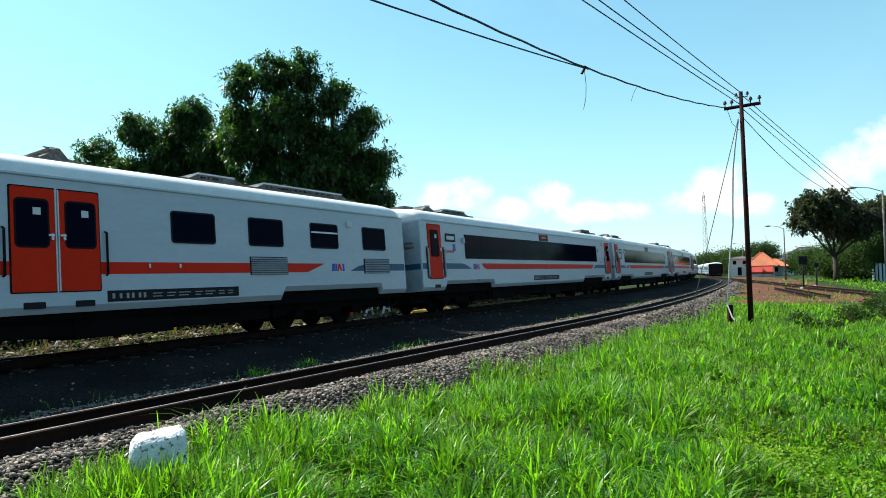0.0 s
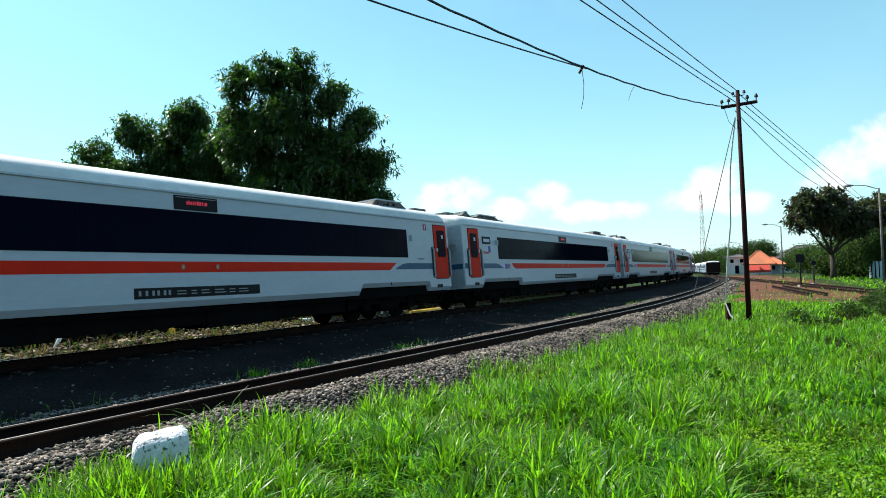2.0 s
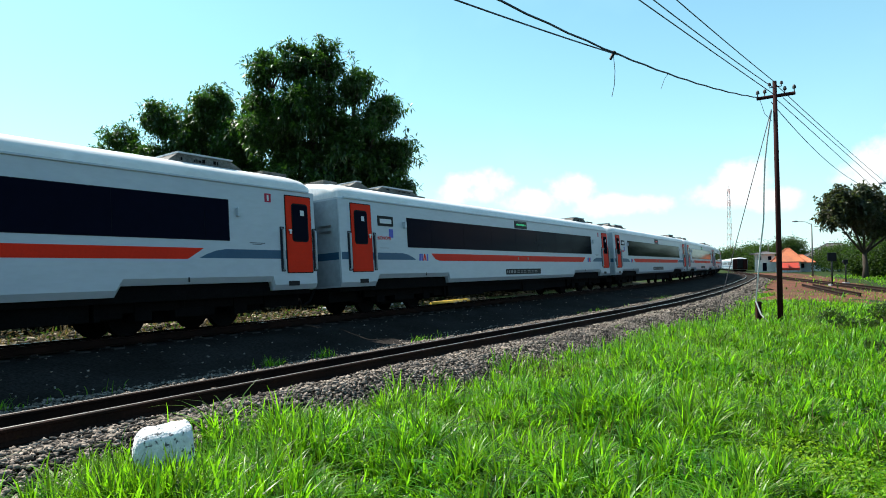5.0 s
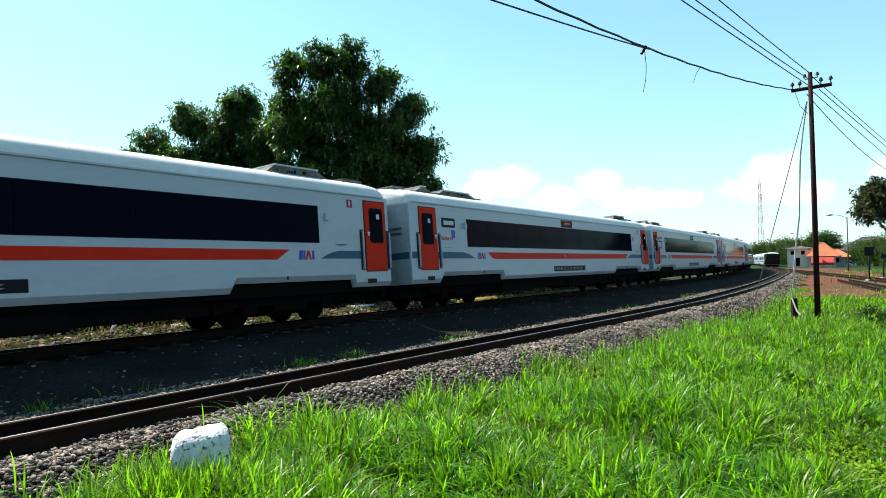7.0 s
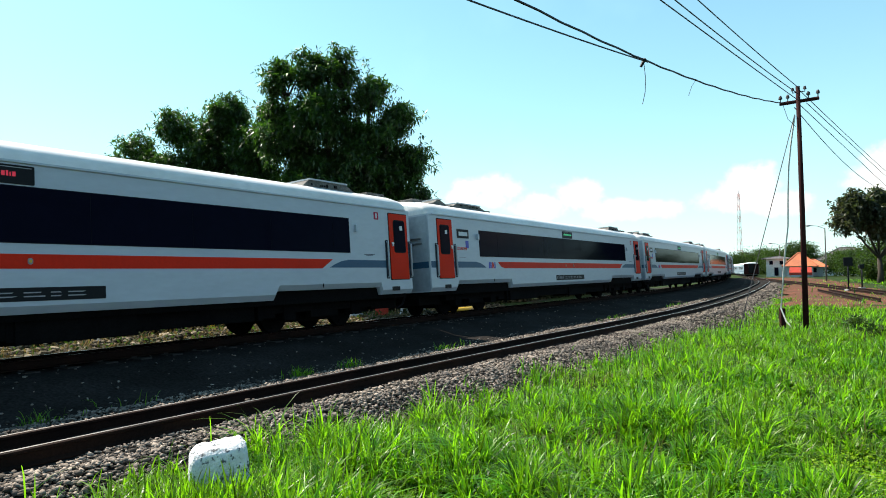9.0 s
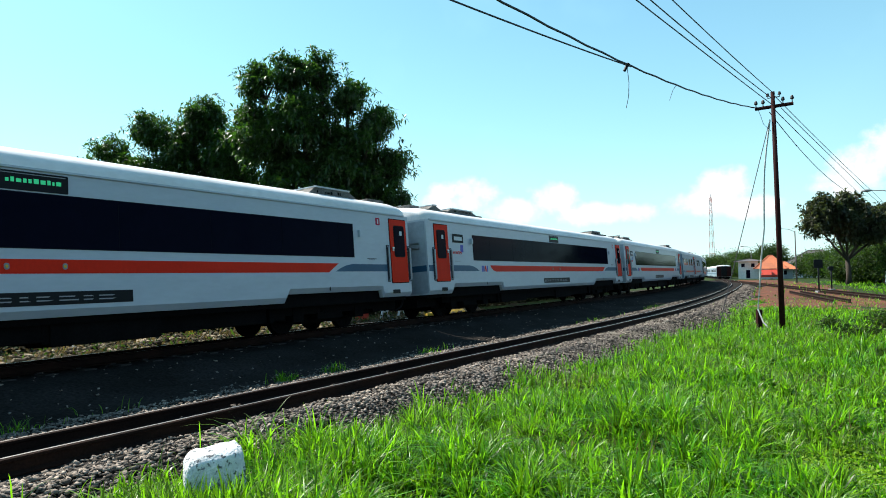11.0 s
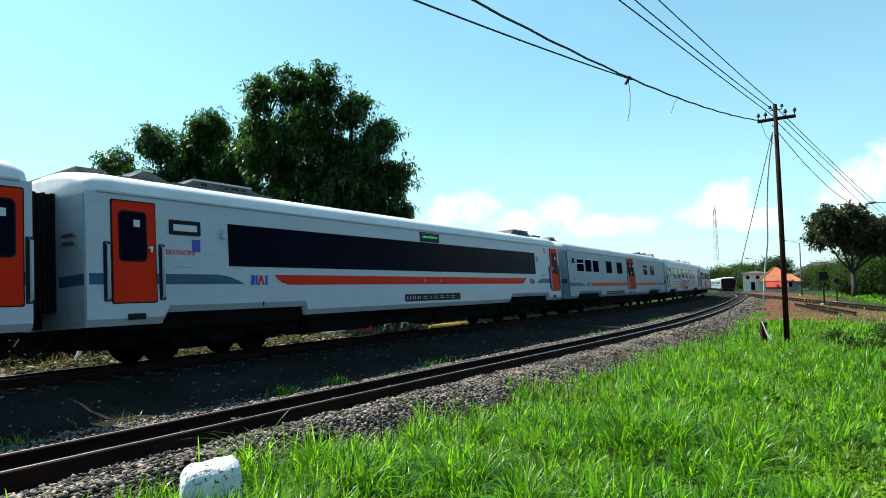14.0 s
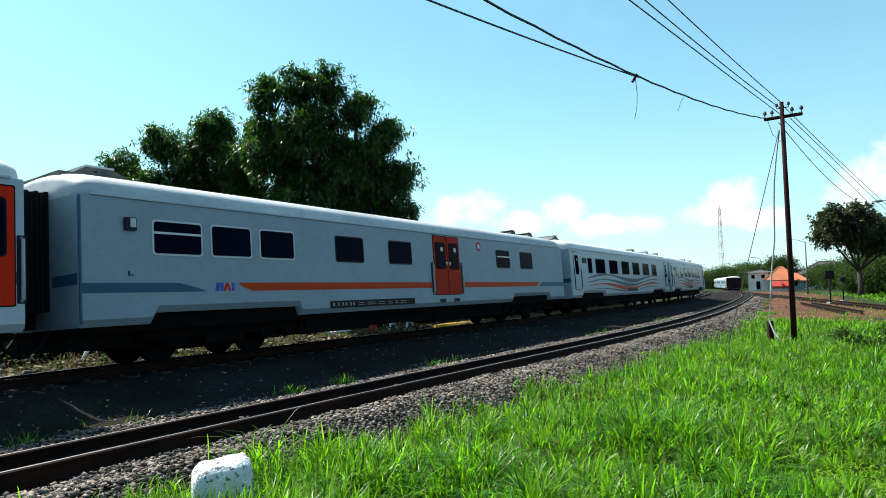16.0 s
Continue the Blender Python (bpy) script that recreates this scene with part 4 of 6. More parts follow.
def roof_mesh(z0, crown):
    """Curved roof, drooping and narrowing over both ends."""
    half = [(1.0, 0.0), (0.992, 0.16), (0.975, 0.30), (0.94, 0.43), (0.88, 0.55), (0.79, 0.66), (0.66, 0.77), (0.50, 0.87), (0.27, 0.965)]
    prof = [(-y, z) for y, z in half] + [(0.0, 1.0)] + half[::-1]
    g, n = Geo(), len(prof) - 1
    e = L / 2 - 0.42
    st = [(-e, 0.90, 0.62), (-e + 0.05, 0.955, 0.80), (-e + 0.18, 0.985, 0.93), (-e + 0.45, 1.0, 1.0), (0, 1.0, 1.0), (e - 0.45, 1.0, 1.0), (e - 0.18, 0.985, 0.93), (e - 0.05, 0.955, 0.80), (e, 0.90, 0.62)]
    vs, fs = [], []
    for x, wy, wz in st:
        for k in range(n + 1):
            vs.append((x, HALF * wy * prof[k][0], z0 + (crown - z0) * wz * prof[k][1]))
    w = n + 1
    for i in range(len(st) - 1):
        fs += [(i * w + k, i * w + k + 1, (i + 1) * w + k + 1, (i + 1) * w + k) for k in range(n)]
    fs += [tuple(range(w)), tuple((len(st) - 1) * w + k for k in range(w))[::-1]]
    return g.add(vs, fs)


def bogie(parent, x):
    g = Geo()
    for y in (-1.0, 1.0):
        g.box(x - 1.75, x + 1.75, y - 0.09, y + 0.09, 0.42, 0.62)
        g.box(x - 0.45, x + 0.45, y - 0.11, y + 0.11, 0.28, 0.44)
        for a in (-1.1, 1.1):
            g.box(x + a - 0.17, x + a + 0.17, y - 0.12, y + 0.12, 0.26, 0.60)
        for a in (-0.28, 0.28):
            g.tube([(x + a, y, 0.44), (x + a, y, 0.74)], 0.11, 10)
    g.box(x - 0.35, x + 0.35, -1.0, 1.0, 0.45, 0.70)
    # Central box, added to block the lit bank seen between the wheels.
    g.box(x - 0.68, x + 0.68, -0.78, 0.78, 0.20, 0.52)
    g.box(x - 1.95, x - 1.55, -0.8, 0.8, 0.30, 0.62)
    g.box(x + 1.55, x + 1.95, -0.8, 0.8, 0.30, 0.62)
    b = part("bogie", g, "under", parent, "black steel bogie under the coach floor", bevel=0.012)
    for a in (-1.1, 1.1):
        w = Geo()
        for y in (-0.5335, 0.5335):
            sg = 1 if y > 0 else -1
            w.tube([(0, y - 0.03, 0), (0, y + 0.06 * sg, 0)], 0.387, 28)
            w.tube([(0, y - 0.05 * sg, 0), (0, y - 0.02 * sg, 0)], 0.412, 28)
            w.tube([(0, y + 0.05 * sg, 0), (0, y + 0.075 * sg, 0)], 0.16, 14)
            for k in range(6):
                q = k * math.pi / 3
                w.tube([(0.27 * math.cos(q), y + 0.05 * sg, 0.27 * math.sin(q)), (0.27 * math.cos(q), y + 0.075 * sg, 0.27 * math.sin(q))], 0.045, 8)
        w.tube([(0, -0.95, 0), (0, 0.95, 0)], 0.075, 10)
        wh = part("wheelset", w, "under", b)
        wh.location = (x + a, 0, 0.387)
    return b


def panel(name, parent, u0, u1, z0, z1, material, off=0.004, depth=0.006, r=0.0, label=""):
    pts = rounded(u0 - L / 2, u1 - L / 2, z0, z1, r) if r else [(u0 - L / 2, z0), (u1 - L / 2, z0), (u1 - L / 2, z1), (u0 - L / 2, z1)]
    return part(name, Geo().plate(pts, -HALF - off + 0.004, depth + 0.004), material, parent, label)


def outline(name, parent, pts, material, off=0.0, depth=0.005, label=""):
    return part(name, Geo().plate([(u - L / 2, z) for u, z in pts], -HALF + 0.002 - off, depth + 0.002), material, parent, label)


def handrail(parent, u, z0, z1, plate=True):
    x = u - L / 2
    g = Geo()
    y = -HALF - 0.05
    g.tube([(x, -HALF, z0), (x, y, z0 + 0.02), (x, y, z1 - 0.02), (x, -HALF, z1)], 0.026 if plate else 0.02, 6)
    h = part("handrail", g, "white" if plate else "rubber", parent, "white grab rail on a dark plate" if plate else "dark grab rail", True)
    if plate:
        panel("backing_plate", h, u - 0.062, u + 0.062, z0 - 0.04, z1 + 0.04, "blue_black", 0.0, 0.006, 0.02)
    return h


def logo(parent, u, z0, z1, w):
    """A plain emblem of three slanted shapes in blue and orange."""
    h = z1 - z0
    a = outline("emblem", parent, [(u, z0), (u + 0.22 * w, z0), (u + 0.30 * w, z1), (u + 0.06 * w, z1)], "logo_blue", 0.0, 0.005, "blue and orange emblem of plain slanted shapes")
    outline("emblem_bar", a, [(u + 0.27 * w, z0), (u + 0.40 * w, z0), (u + 0.44 * w, z1), (u + 0.33 * w, z1)], "logo_blue")
    outline("emblem_peak", a, [(u + 0.42 * w, z0), (u + 0.54 * w, z0), (u + 0.62 * w, z0 + 0.6 * h), (u + 0.70 * w, z0), (u + 0.82 * w, z0), (u + 0.68 * w, z1), (u + 0.56 * w, z1)], "red")
    outline("emblem_bar", a, [(u + 0.86 * w, z0), (u + w, z0), (u + w, z1), (u + 0.86 * w, z1)], "logo_blue")


def number_plate(parent, u0, u1, z0, z1):
    p = panel("data_plate", parent, u0, u1, z0, z1, "black", 0.0, 0.005, label="black data plate with rows of white marks")
    h, w = z1 - z0, u1 - u0
    g = Geo()
    x = u0 + 0.03 * w
    rg = random.Random(int(u0 * 100))
    for k in range(6):
        if k in (1, 2, 4):
            x += 0.012 * w
        cw = 0.017 * w
        g.plate([(x - L / 2, z0 + 0.28 * h), (x + cw - L / 2, z0 + 0.28 * h), (x + cw - L / 2, z1 - 0.26 * h), (x - L / 2, z1 - 0.26 * h)], -HALF - 0.004, 0.004)
        x += 0.034 * w
    x += 0.03 * w
    while x < u1 - 0.08 * w:
        cw = rg.uniform(0.05, 0.11) * w
        for zz in (z0 + 0.30 * h, z0 + 0.58 * h):
            g.plate([(x - L / 2, zz), (x + cw * rg.uniform(0.6, 1) - L / 2, zz), (x + cw * rg.uniform(0.6, 1) - L / 2, zz + 0.09 * h), (x - L / 2, zz + 0.09 * h)], -HALF - 0.004, 0.003)
        x += cw + 0.02 * w
    tagged(part("marking", g, "grey", p), kind="stuff")


def leaf_door(parent, u0, u1, z0, z1, material, win, label, handle=None):
    panel("door_gap", parent, u0 - 0.025, u1 + 0.025, z0 - 0.02, z1 + 0.025, "rubber", 0.0, 0.005, 0.03)
    d = panel("door", parent, u0, u1, z0, z1, material, 0.006, 0.014, 0.03, label)
    a, b, c, e = win
    w, h = u1 - u0, z1 - z0
    panel("window_seal", d, u0 + a * w - 0.032, u0 + b * w + 0.032, z0 + c * h - 0.032, z0 + e * h + 0.032, "rubber", 0.020, 0.006, 0.08)
    panel("window", d, u0 + a * w, u0 + b * w, z0 + c * h, z0 + e * h, "glass", 0.027, 0.005, 0.05)
    panel("notice", d, u0 + (a + 0.52 * (b - a)) * w, u0 + (a + 0.78 * (b - a)) * w, z0 + (e - 0.14) * h, z0 + (e - 0.07) * h, "chalk", 0.032, 0.002)
    if handle is not None:
        x = u0 + handle * w - L / 2
        g = Geo().box(x - 0.02, x + 0.02, -HALF - 0.05, -HALF - 0.018, z0 + 0.50 * h, z0 + 0.56 * h)
        g.box(x - 0.07, x + 0.02, -HALF - 0.07, -HALF - 0.05, z0 + 0.535 * h, z0 + 0.555 * h)
        part("handle", g, "steel", d, "steel handle")
    return d


def side_window(parent, u0, u1, z0, z1, split=False, frame_mat="black"):
    f = panel("window", parent, u0, u1, z0, z1, frame_mat, 0.0, 0.012, 0.07)
    panel("pane", f, u0 + 0.035, u1 - 0.035, z0 + 0.035, z1 - 0.035, "glass", 0.012, 0.005, 0.05)
    if split:
        panel("bar", f, u0 + 0.03, u1 - 0.03, z0 + 0.60 * (z1 - z0), z0 + 0.66 * (z1 - z0), "steel", 0.017, 0.008)


def ac_unit(parent, u0, u1, z0, h, width=0.95):
    x0, x1 = u0 - L / 2, u1 - L / 2
    g = Geo()
    pts = [(x0, z0), (x0 + 0.35, z0 + h), (x1 - 0.5, z0 + h), (x1, z0)]
    vs = [(x, y, z) for y in (-width, width) for x, z in pts]
    g.add(vs, [(0, 1, 2, 3), (7, 6, 5, 4), (0, 4, 5, 1), (1, 5, 6, 2), (2, 6, 7, 3), (3, 7, 4, 0)])
    a = part("roof_unit", g, "ac", parent, "weathered grey roof air conditioner with dark openings", bevel=0.02)
    rg = random.Random(int(u0 * 10))
    lv, k = Geo(), x0 + 0.40
    while k < x1 - 0.65:
        w = rg.choice((0.02, 0.03, 0.06))
        if rg.random() < 0.7:
            lv.box(k, k + w, -width - 0.010, -width + 0.03, z0 + rg.uniform(0.42, 0.5) * h, z0 + h * rg.uniform(0.6, 0.74))
        k += w + rg.choice((0.03, 0.05, 0.12))
    tagged(part("louvre_panel", lv, "under", a), kind="stuff")
    part("lid", Geo().box(x0 + 0.32, x1 - 0.46, -width - 0.03, width + 0.03, z0 + h - 0.012, z0 + h + 0.022), "old_roof", a, "pale sheet metal lid")
    part("flashing", Geo().add([(x0 - 0.15, -width - 0.06, z0 + 0.03), (x1 + 0.12, -width - 0.06, z0 + 0.03), (x1 + 0.12, width + 0.06, z0 + 0.03), (x0 - 0.15, width + 0.06, z0 + 0.03),
                                (x0 - 0.15, -width - 0.06, z0 - 0.1), (x1 + 0.12, -width - 0.06, z0 - 0.1), (x1 + 0.12, width + 0.06, z0 - 0.1), (x0 - 0.15, width + 0.06, z0 - 0.1)],
                               [(0, 1, 2, 3), (7, 6, 5, 4), (0, 4, 5, 1), (1, 5, 6, 2), (2, 6, 7, 3), (3, 7, 4, 0)]), "ac", a)
    return a


def coach_shell(label, wall, roof_z, crown, notches, ends="end_grey", cover="roof"):
    c = tagged(new("railway_coach"), label, "railway coach", "coaches of the passing train")
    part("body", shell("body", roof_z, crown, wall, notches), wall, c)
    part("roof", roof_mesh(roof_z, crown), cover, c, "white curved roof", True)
    g = Geo()
    for sy in (-1, 1):
        g.box(-L / 2 + 0.6, L / 2 - 0.6, sy * (HALF + 0.012) - 0.014, sy * (HALF + 0.012) + 0.014, roof_z - 0.012, roof_z + 0.022)
    part("rain_gutter", g, "white", c)
    for sx in (-1, 1):
        x = sx * (L / 2 - 0.42)
        e = Geo().box(min(x, x + sx * 0.012), max(x, x + sx * 0.012), -HALF + 0.04, HALF - 0.04, 0.74, roof_z - 0.05)
        w = part("end_wall", e, ends, c, "grey end wall")
        z = Geo().box(min(x, x + sx * 0.018), max(x, x + sx * 0.018), -HALF + 0.05, -0.70, 1.38, 1.56)
        part("end_stripe", z, "blue", w)
        b = Geo()
        for k in range(5):
            q0, q1 = x + sx * (0.02 + 0.075 * k), x + sx * (0.075 + 0.075 * k)
            b.box(min(q0, q1), max(q0, q1), -0.62, 0.62, 1.0, 2.98 - 0.02 * (k % 2))
        part("gangway", b, "rubber", c, "black folded gangway bellows")
        j = Geo().tube([(x - sx * 0.6, 0, 0.86), (x + sx * 0.40, 0, 0.86)], 0.09, 8)
        j.box(min(x, x + sx * 0.4), max(x, x + sx * 0.4), -0.14, 0.14, 0.74, 0.98)
        part("coupler", j, "under", c)
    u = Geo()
    # Floor box made full width to block light through the cuts over the bogies.
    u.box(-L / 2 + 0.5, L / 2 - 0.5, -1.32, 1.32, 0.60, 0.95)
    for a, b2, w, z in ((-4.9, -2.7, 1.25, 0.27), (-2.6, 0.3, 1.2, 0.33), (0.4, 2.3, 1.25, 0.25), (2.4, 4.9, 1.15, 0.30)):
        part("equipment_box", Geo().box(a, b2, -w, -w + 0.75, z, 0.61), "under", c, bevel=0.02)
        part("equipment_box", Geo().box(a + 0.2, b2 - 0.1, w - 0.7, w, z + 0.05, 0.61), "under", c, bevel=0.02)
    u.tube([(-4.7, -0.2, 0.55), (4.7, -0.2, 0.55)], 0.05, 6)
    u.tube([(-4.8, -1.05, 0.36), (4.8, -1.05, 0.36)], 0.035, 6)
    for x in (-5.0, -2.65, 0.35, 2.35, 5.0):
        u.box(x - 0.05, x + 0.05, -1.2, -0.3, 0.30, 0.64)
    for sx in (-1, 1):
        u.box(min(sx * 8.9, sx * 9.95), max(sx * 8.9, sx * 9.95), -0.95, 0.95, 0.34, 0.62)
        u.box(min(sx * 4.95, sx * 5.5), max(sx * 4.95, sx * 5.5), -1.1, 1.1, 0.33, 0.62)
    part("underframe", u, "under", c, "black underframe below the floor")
    for sx in (-1, 1):
        for y in (-0.55, 0.5):
            x = sx * (L / 2 - 0.45)
            part("air_hose", Geo().tube([(x, y, 0.72), (x + sx * 0.2, y, 0.42), (x + sx * 0.42, y * 0.9, 0.30), (x + sx * 0.46, y * 0.8, 0.5)], 0.03, 6), "rubber", c, smooth=True)
    for x in (-7, 7):
        bogie(c, x)
    return c


def vents(parent, us, z0=0.775, z1=0.85):
    for a in us:
        panel("step_slot", parent, a, a + 0.33, z0 + 0.01, z1 + 0.04, "black", 0.0, 0.006, 0.02)


def economy_coach(far_emblem=False):
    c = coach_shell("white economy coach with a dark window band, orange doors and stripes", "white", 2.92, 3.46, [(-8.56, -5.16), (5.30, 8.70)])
    outline("stripe", c, [(4.39, 1.575), (4.50, 1.47), (4.62, 1.40), (4.82, 1.36), (16.80 if far_emblem else 17.05, 1.36), (17.15 if far_emblem else 17.42, 1.575)], "red", 0, 0.005, "orange-red stripe below the windows")
    outline("stripe", c, [(0.46, 1.38), (3.60, 1.38), (3.42, 1.46), (3.20, 1.53), (2.95, 1.565), (0.46, 1.565)], "blue", 0, 0.0035, "grey-blue stripe by the door")
    q = 0.75 if far_emblem else 0.0
    if far_emblem:
        logo(c, 17.40, 1.36, 1.56, 0.46)
    outline("stripe", c, [(17.30 + q, 1.38), (20.46, 1.38), (20.46, 1.565), (17.95 + q, 1.565), (17.70 + q, 1.53), (17.48 + q, 1.46)], "blue", 0, 0.0035, "grey-blue stripe by the door")
    leaf_door(c, 0.855, 1.63, 1.08, 2.79, "door_red", (0.17, 0.75, 0.42, 0.89), "orange-red door with a dark window", 0.88)
    leaf_door(c, 19.59, 20.36, 1.08, 2.79, "door_red", (0.25, 0.83, 0.42, 0.89), "orange-red door with a dark window", 0.12)
    for u in (0.76, 1.76, 19.46, 20.46):
        handrail(c, u, 1.14, 2.05)
    band = panel("window_band", c, 3.22, 18.04, 1.73, 2.57, "glass_seam", 0.0, 0.005, label="long dark window band")
    u = 3.235
    for w in (1.2, 1.86, 1.86, 1.86, 1.86, 1.86, 1.86, 1.86, 1.0):
        u1 = min(u + w, 18.025)
        panel("pane", band, u, u1 - 0.012, 1.745, 2.555, "glass", 0.005, 0.006)
        u = u1
    led = panel("destination_display", c, 10.02, 11.05, 2.59, 2.87, "black", 0.0, 0.012, 0.02, "black destination display")
    panel("display_edge", led, 10.06, 11.01, 2.83, 2.842, "grey", 0.012, 0.003)
    k, g = 10.30, Geo()
    rg = random.Random(4)
    while k < 10.80:
        w = rg.choice((0.03, 0.045, 0.02))
        zt = rg.choice((2.77, 2.76, 2.78))
        g.plate([(k - L / 2, 2.70), (k + w - L / 2, 2.70), (k + w - L / 2, zt), (k - L / 2, zt)], -HALF - 0.011, 0.004)
        k += w + 0.016
    tagged(part("lit_text", g, "led_red", led), kind="stuff")
    box = panel("sign_frame", c, 1.92, 2.58, 2.28, 2.55, "black", 0.0, 0.016, 0.01)
    panel("sign", box, 2.00, 2.50, 2.35, 2.47, "chalk", 0.016, 0.004)
    panel("sticker", c, 2.39, 2.57, 1.98, 2.21, "logo_blue", 0.0, 0.005)
    tx = bpy.data.curves.new("class_name", "FONT")
    tx.body, tx.size, tx.extrude = "EKONOMI", 0.135, 0.003
    tx.materials.append(M["red"])
    to = new("class_name", tx)
    to.parent = c
    to.matrix_local = Matrix.Translation((1.83 - L / 2, -HALF - 0.004, 1.915)) @ Matrix.Rotation(math.pi / 2, 4, "X")
    panel("small_marks", c, 1.98, 2.35, 1.685, 1.70, "grey", 0.0, 0.004)
    g = Geo().box(3.04 - L / 2, 3.12 - L / 2, -HALF - 0.09, -HALF, 2.26, 2.44)
    part("side_lamp", g, "white", c, bevel=0.01)
    g = Geo().box(18.22 - L / 2, 18.30 - L / 2, -HALF - 0.07, -HALF, 2.24, 2.42)
    part("side_lamp", g, "white", c, bevel=0.01)
    pic = panel("pictogram", c, 19.00, 19.18, 2.60, 2.79, "magenta", 0.0, 0.004, 0.02, "magenta square pictogram")
    panel("pictogram_mark", pic, 19.065, 19.115, 2.63, 2.76, "chalk", 0.004, 0.003, 0.015)
    panel("small_marks", c, 18.55, 18.95, 1.70, 1.715, "blue_black", 0.0, 0.004)
    panel("small_marks", c, 18.62, 18.88, 1.675, 1.685, "blue_black", 0.0, 0.004)
    logo(c, 3.74, 1.36, 1.56, 0.46)
    number_plate(c, 9.1, 12.08, 0.885, 1.085)
    for u in (10.15, 10.97):
        lamp = panel("marker_lamp", c, u - 0.035, u + 0.035, 1.42, 1.515, "grey", 0.005, 0.012, 0.03, "small round marker lamp")
        panel("lens", lamp, u - 0.018, u + 0.018, 1.445, 1.49, "yellow", 0.017, 0.006, 0.015)
    vents(c, (1.10, 19.6))
    for u in (4.05, 17.05):
        panel("jack_mark", c, u, u + 0.03, 0.93, 1.02, "black", 0.0, 0.004)
    for z in (2.06, 2.2):
        g = Geo().box(-L / 2 + 0.36, -L / 2 + 0.42, -HALF + 0.25, -HALF + 0.62, z, z + 0.045)
        part("step_iron", g, "steel", c)
    ac_unit(c, 1.45, 2.45, 3.33, 0.19, 0.95)
    ac_unit(c, 2.50, 4.75, 3.33, 0.15, 1.0)
    ac_unit(c, 16.9, 19.0, 3.24, 0.25, 1.05)
    g = Geo().box(-L / 2 + 0.62, -L / 2 + 1.15, -0.85, 0.75, 3.28, 3.455)
    part("roof_hatch", g, "ac", c, bevel=0.03)
    g = Geo().box(L / 2 - 1.35, L / 2 - 0.60, -0.85, 0.75, 3.28, 3.455)
    part("roof_hatch", g, "ac", c, bevel=0.03)
    return c


def power_coach():
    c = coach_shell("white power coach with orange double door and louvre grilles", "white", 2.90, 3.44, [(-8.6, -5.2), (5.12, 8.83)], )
    outline("stripe", c, [(0.5, 1.32), (16.32, 1.32), (16.96, 1.53), (0.5, 1.53)], "red", 0, 0.005, "orange-red stripe")
    outline("stripe", c, [(17.94, 1.34), (20.46, 1.34), (20.46, 1.535), (18.75, 1.535), (18.3, 1.47)], "blue", 0, 0.0035, "grey-blue stripe")
    leaf_door(c, 9.79, 10.45, 1.05, 2.70, "door_red", (0.12, 0.82, 0.44, 0.88), "orange-red door leaf with a dark window", 0.92)
    leaf_door(c, 10.52, 11.18, 1.05, 2.70, "door_red", (0.18, 0.88, 0.44, 0.88), "orange-red door leaf with a dark window", 0.1)
    panel("door_post", c, 10.455, 10.475, 1.05, 2.70, "chalk", 0.0, 0.03)
    panel("door_post", c, 10.495, 10.515, 1.05, 2.70, "chalk", 0.0, 0.03)
    handrail(c, 9.68, 1.30, 2.05, False)
    handrail(c, 11.30, 1.30, 2.05, False)
    for i, (a, b) in enumerate(((12.61, 13.65), (14.53, 15.57), (16.48, 17.52), (18.53, 19.58))):
        side_window(c, a, b, 1.90, 2.53, i == 2)
    for a, b in ((14.53, 15.66), (18.53, 19.70)):
        v = panel("grille", c, a, b, 1.27, 1.67, "black", 0.004, 0.006, label="black louvre grille")
        for k in range(8):
            z = 1.285 + k * 0.048
            g = Geo().add([(a - L / 2 + 0.02, -HALF - 0.011, z + 0.03), (b - L / 2 - 0.02, -HALF - 0.011, z + 0.03), (b - L / 2 - 0.02, -HALF - 0.035, z), (a - L / 2 + 0.02, -HALF - 0.035, z),
                           (a - L / 2 + 0.02, -HALF - 0.011, z + 0.022), (b - L / 2 - 0.02, -HALF - 0.011, z + 0.022), (b - L / 2 - 0.02, -HALF - 0.035, z - 0.008), (a - L / 2 + 0.02, -HALF - 0.035, z - 0.008)],
                          [(0, 1, 2, 3), (7, 6, 5, 4), (0, 3, 7, 4), (1, 5, 6, 2), (3, 2, 6, 7), (0, 4, 5, 1)])
            part("slat", g, "grey", v)
    panel("junction_box", c, 17.86, 18.05, 2.50, 2.64, "chalk", 0.0, 0.06, 0.01)
    logo(c, 17.2, 1.34, 1.53, 0.5)
    number_plate(c, 11.30, 14.18, 0.84, 1.035)
    vents(c, (9.95, 10.75))
    for u in (12.1, 12.75):
        panel("catch", c, u, u + 0.04, 1.43, 1.50, "steel", 0.006, 0.02)
    for a, b in ((10.6, 11.3), (13.6, 15.4), (15.5, 19.2)):
        ac_unit(c, a, b, 3.38, 0.16 if a > 11 else 0.22, 0.7)
    return c


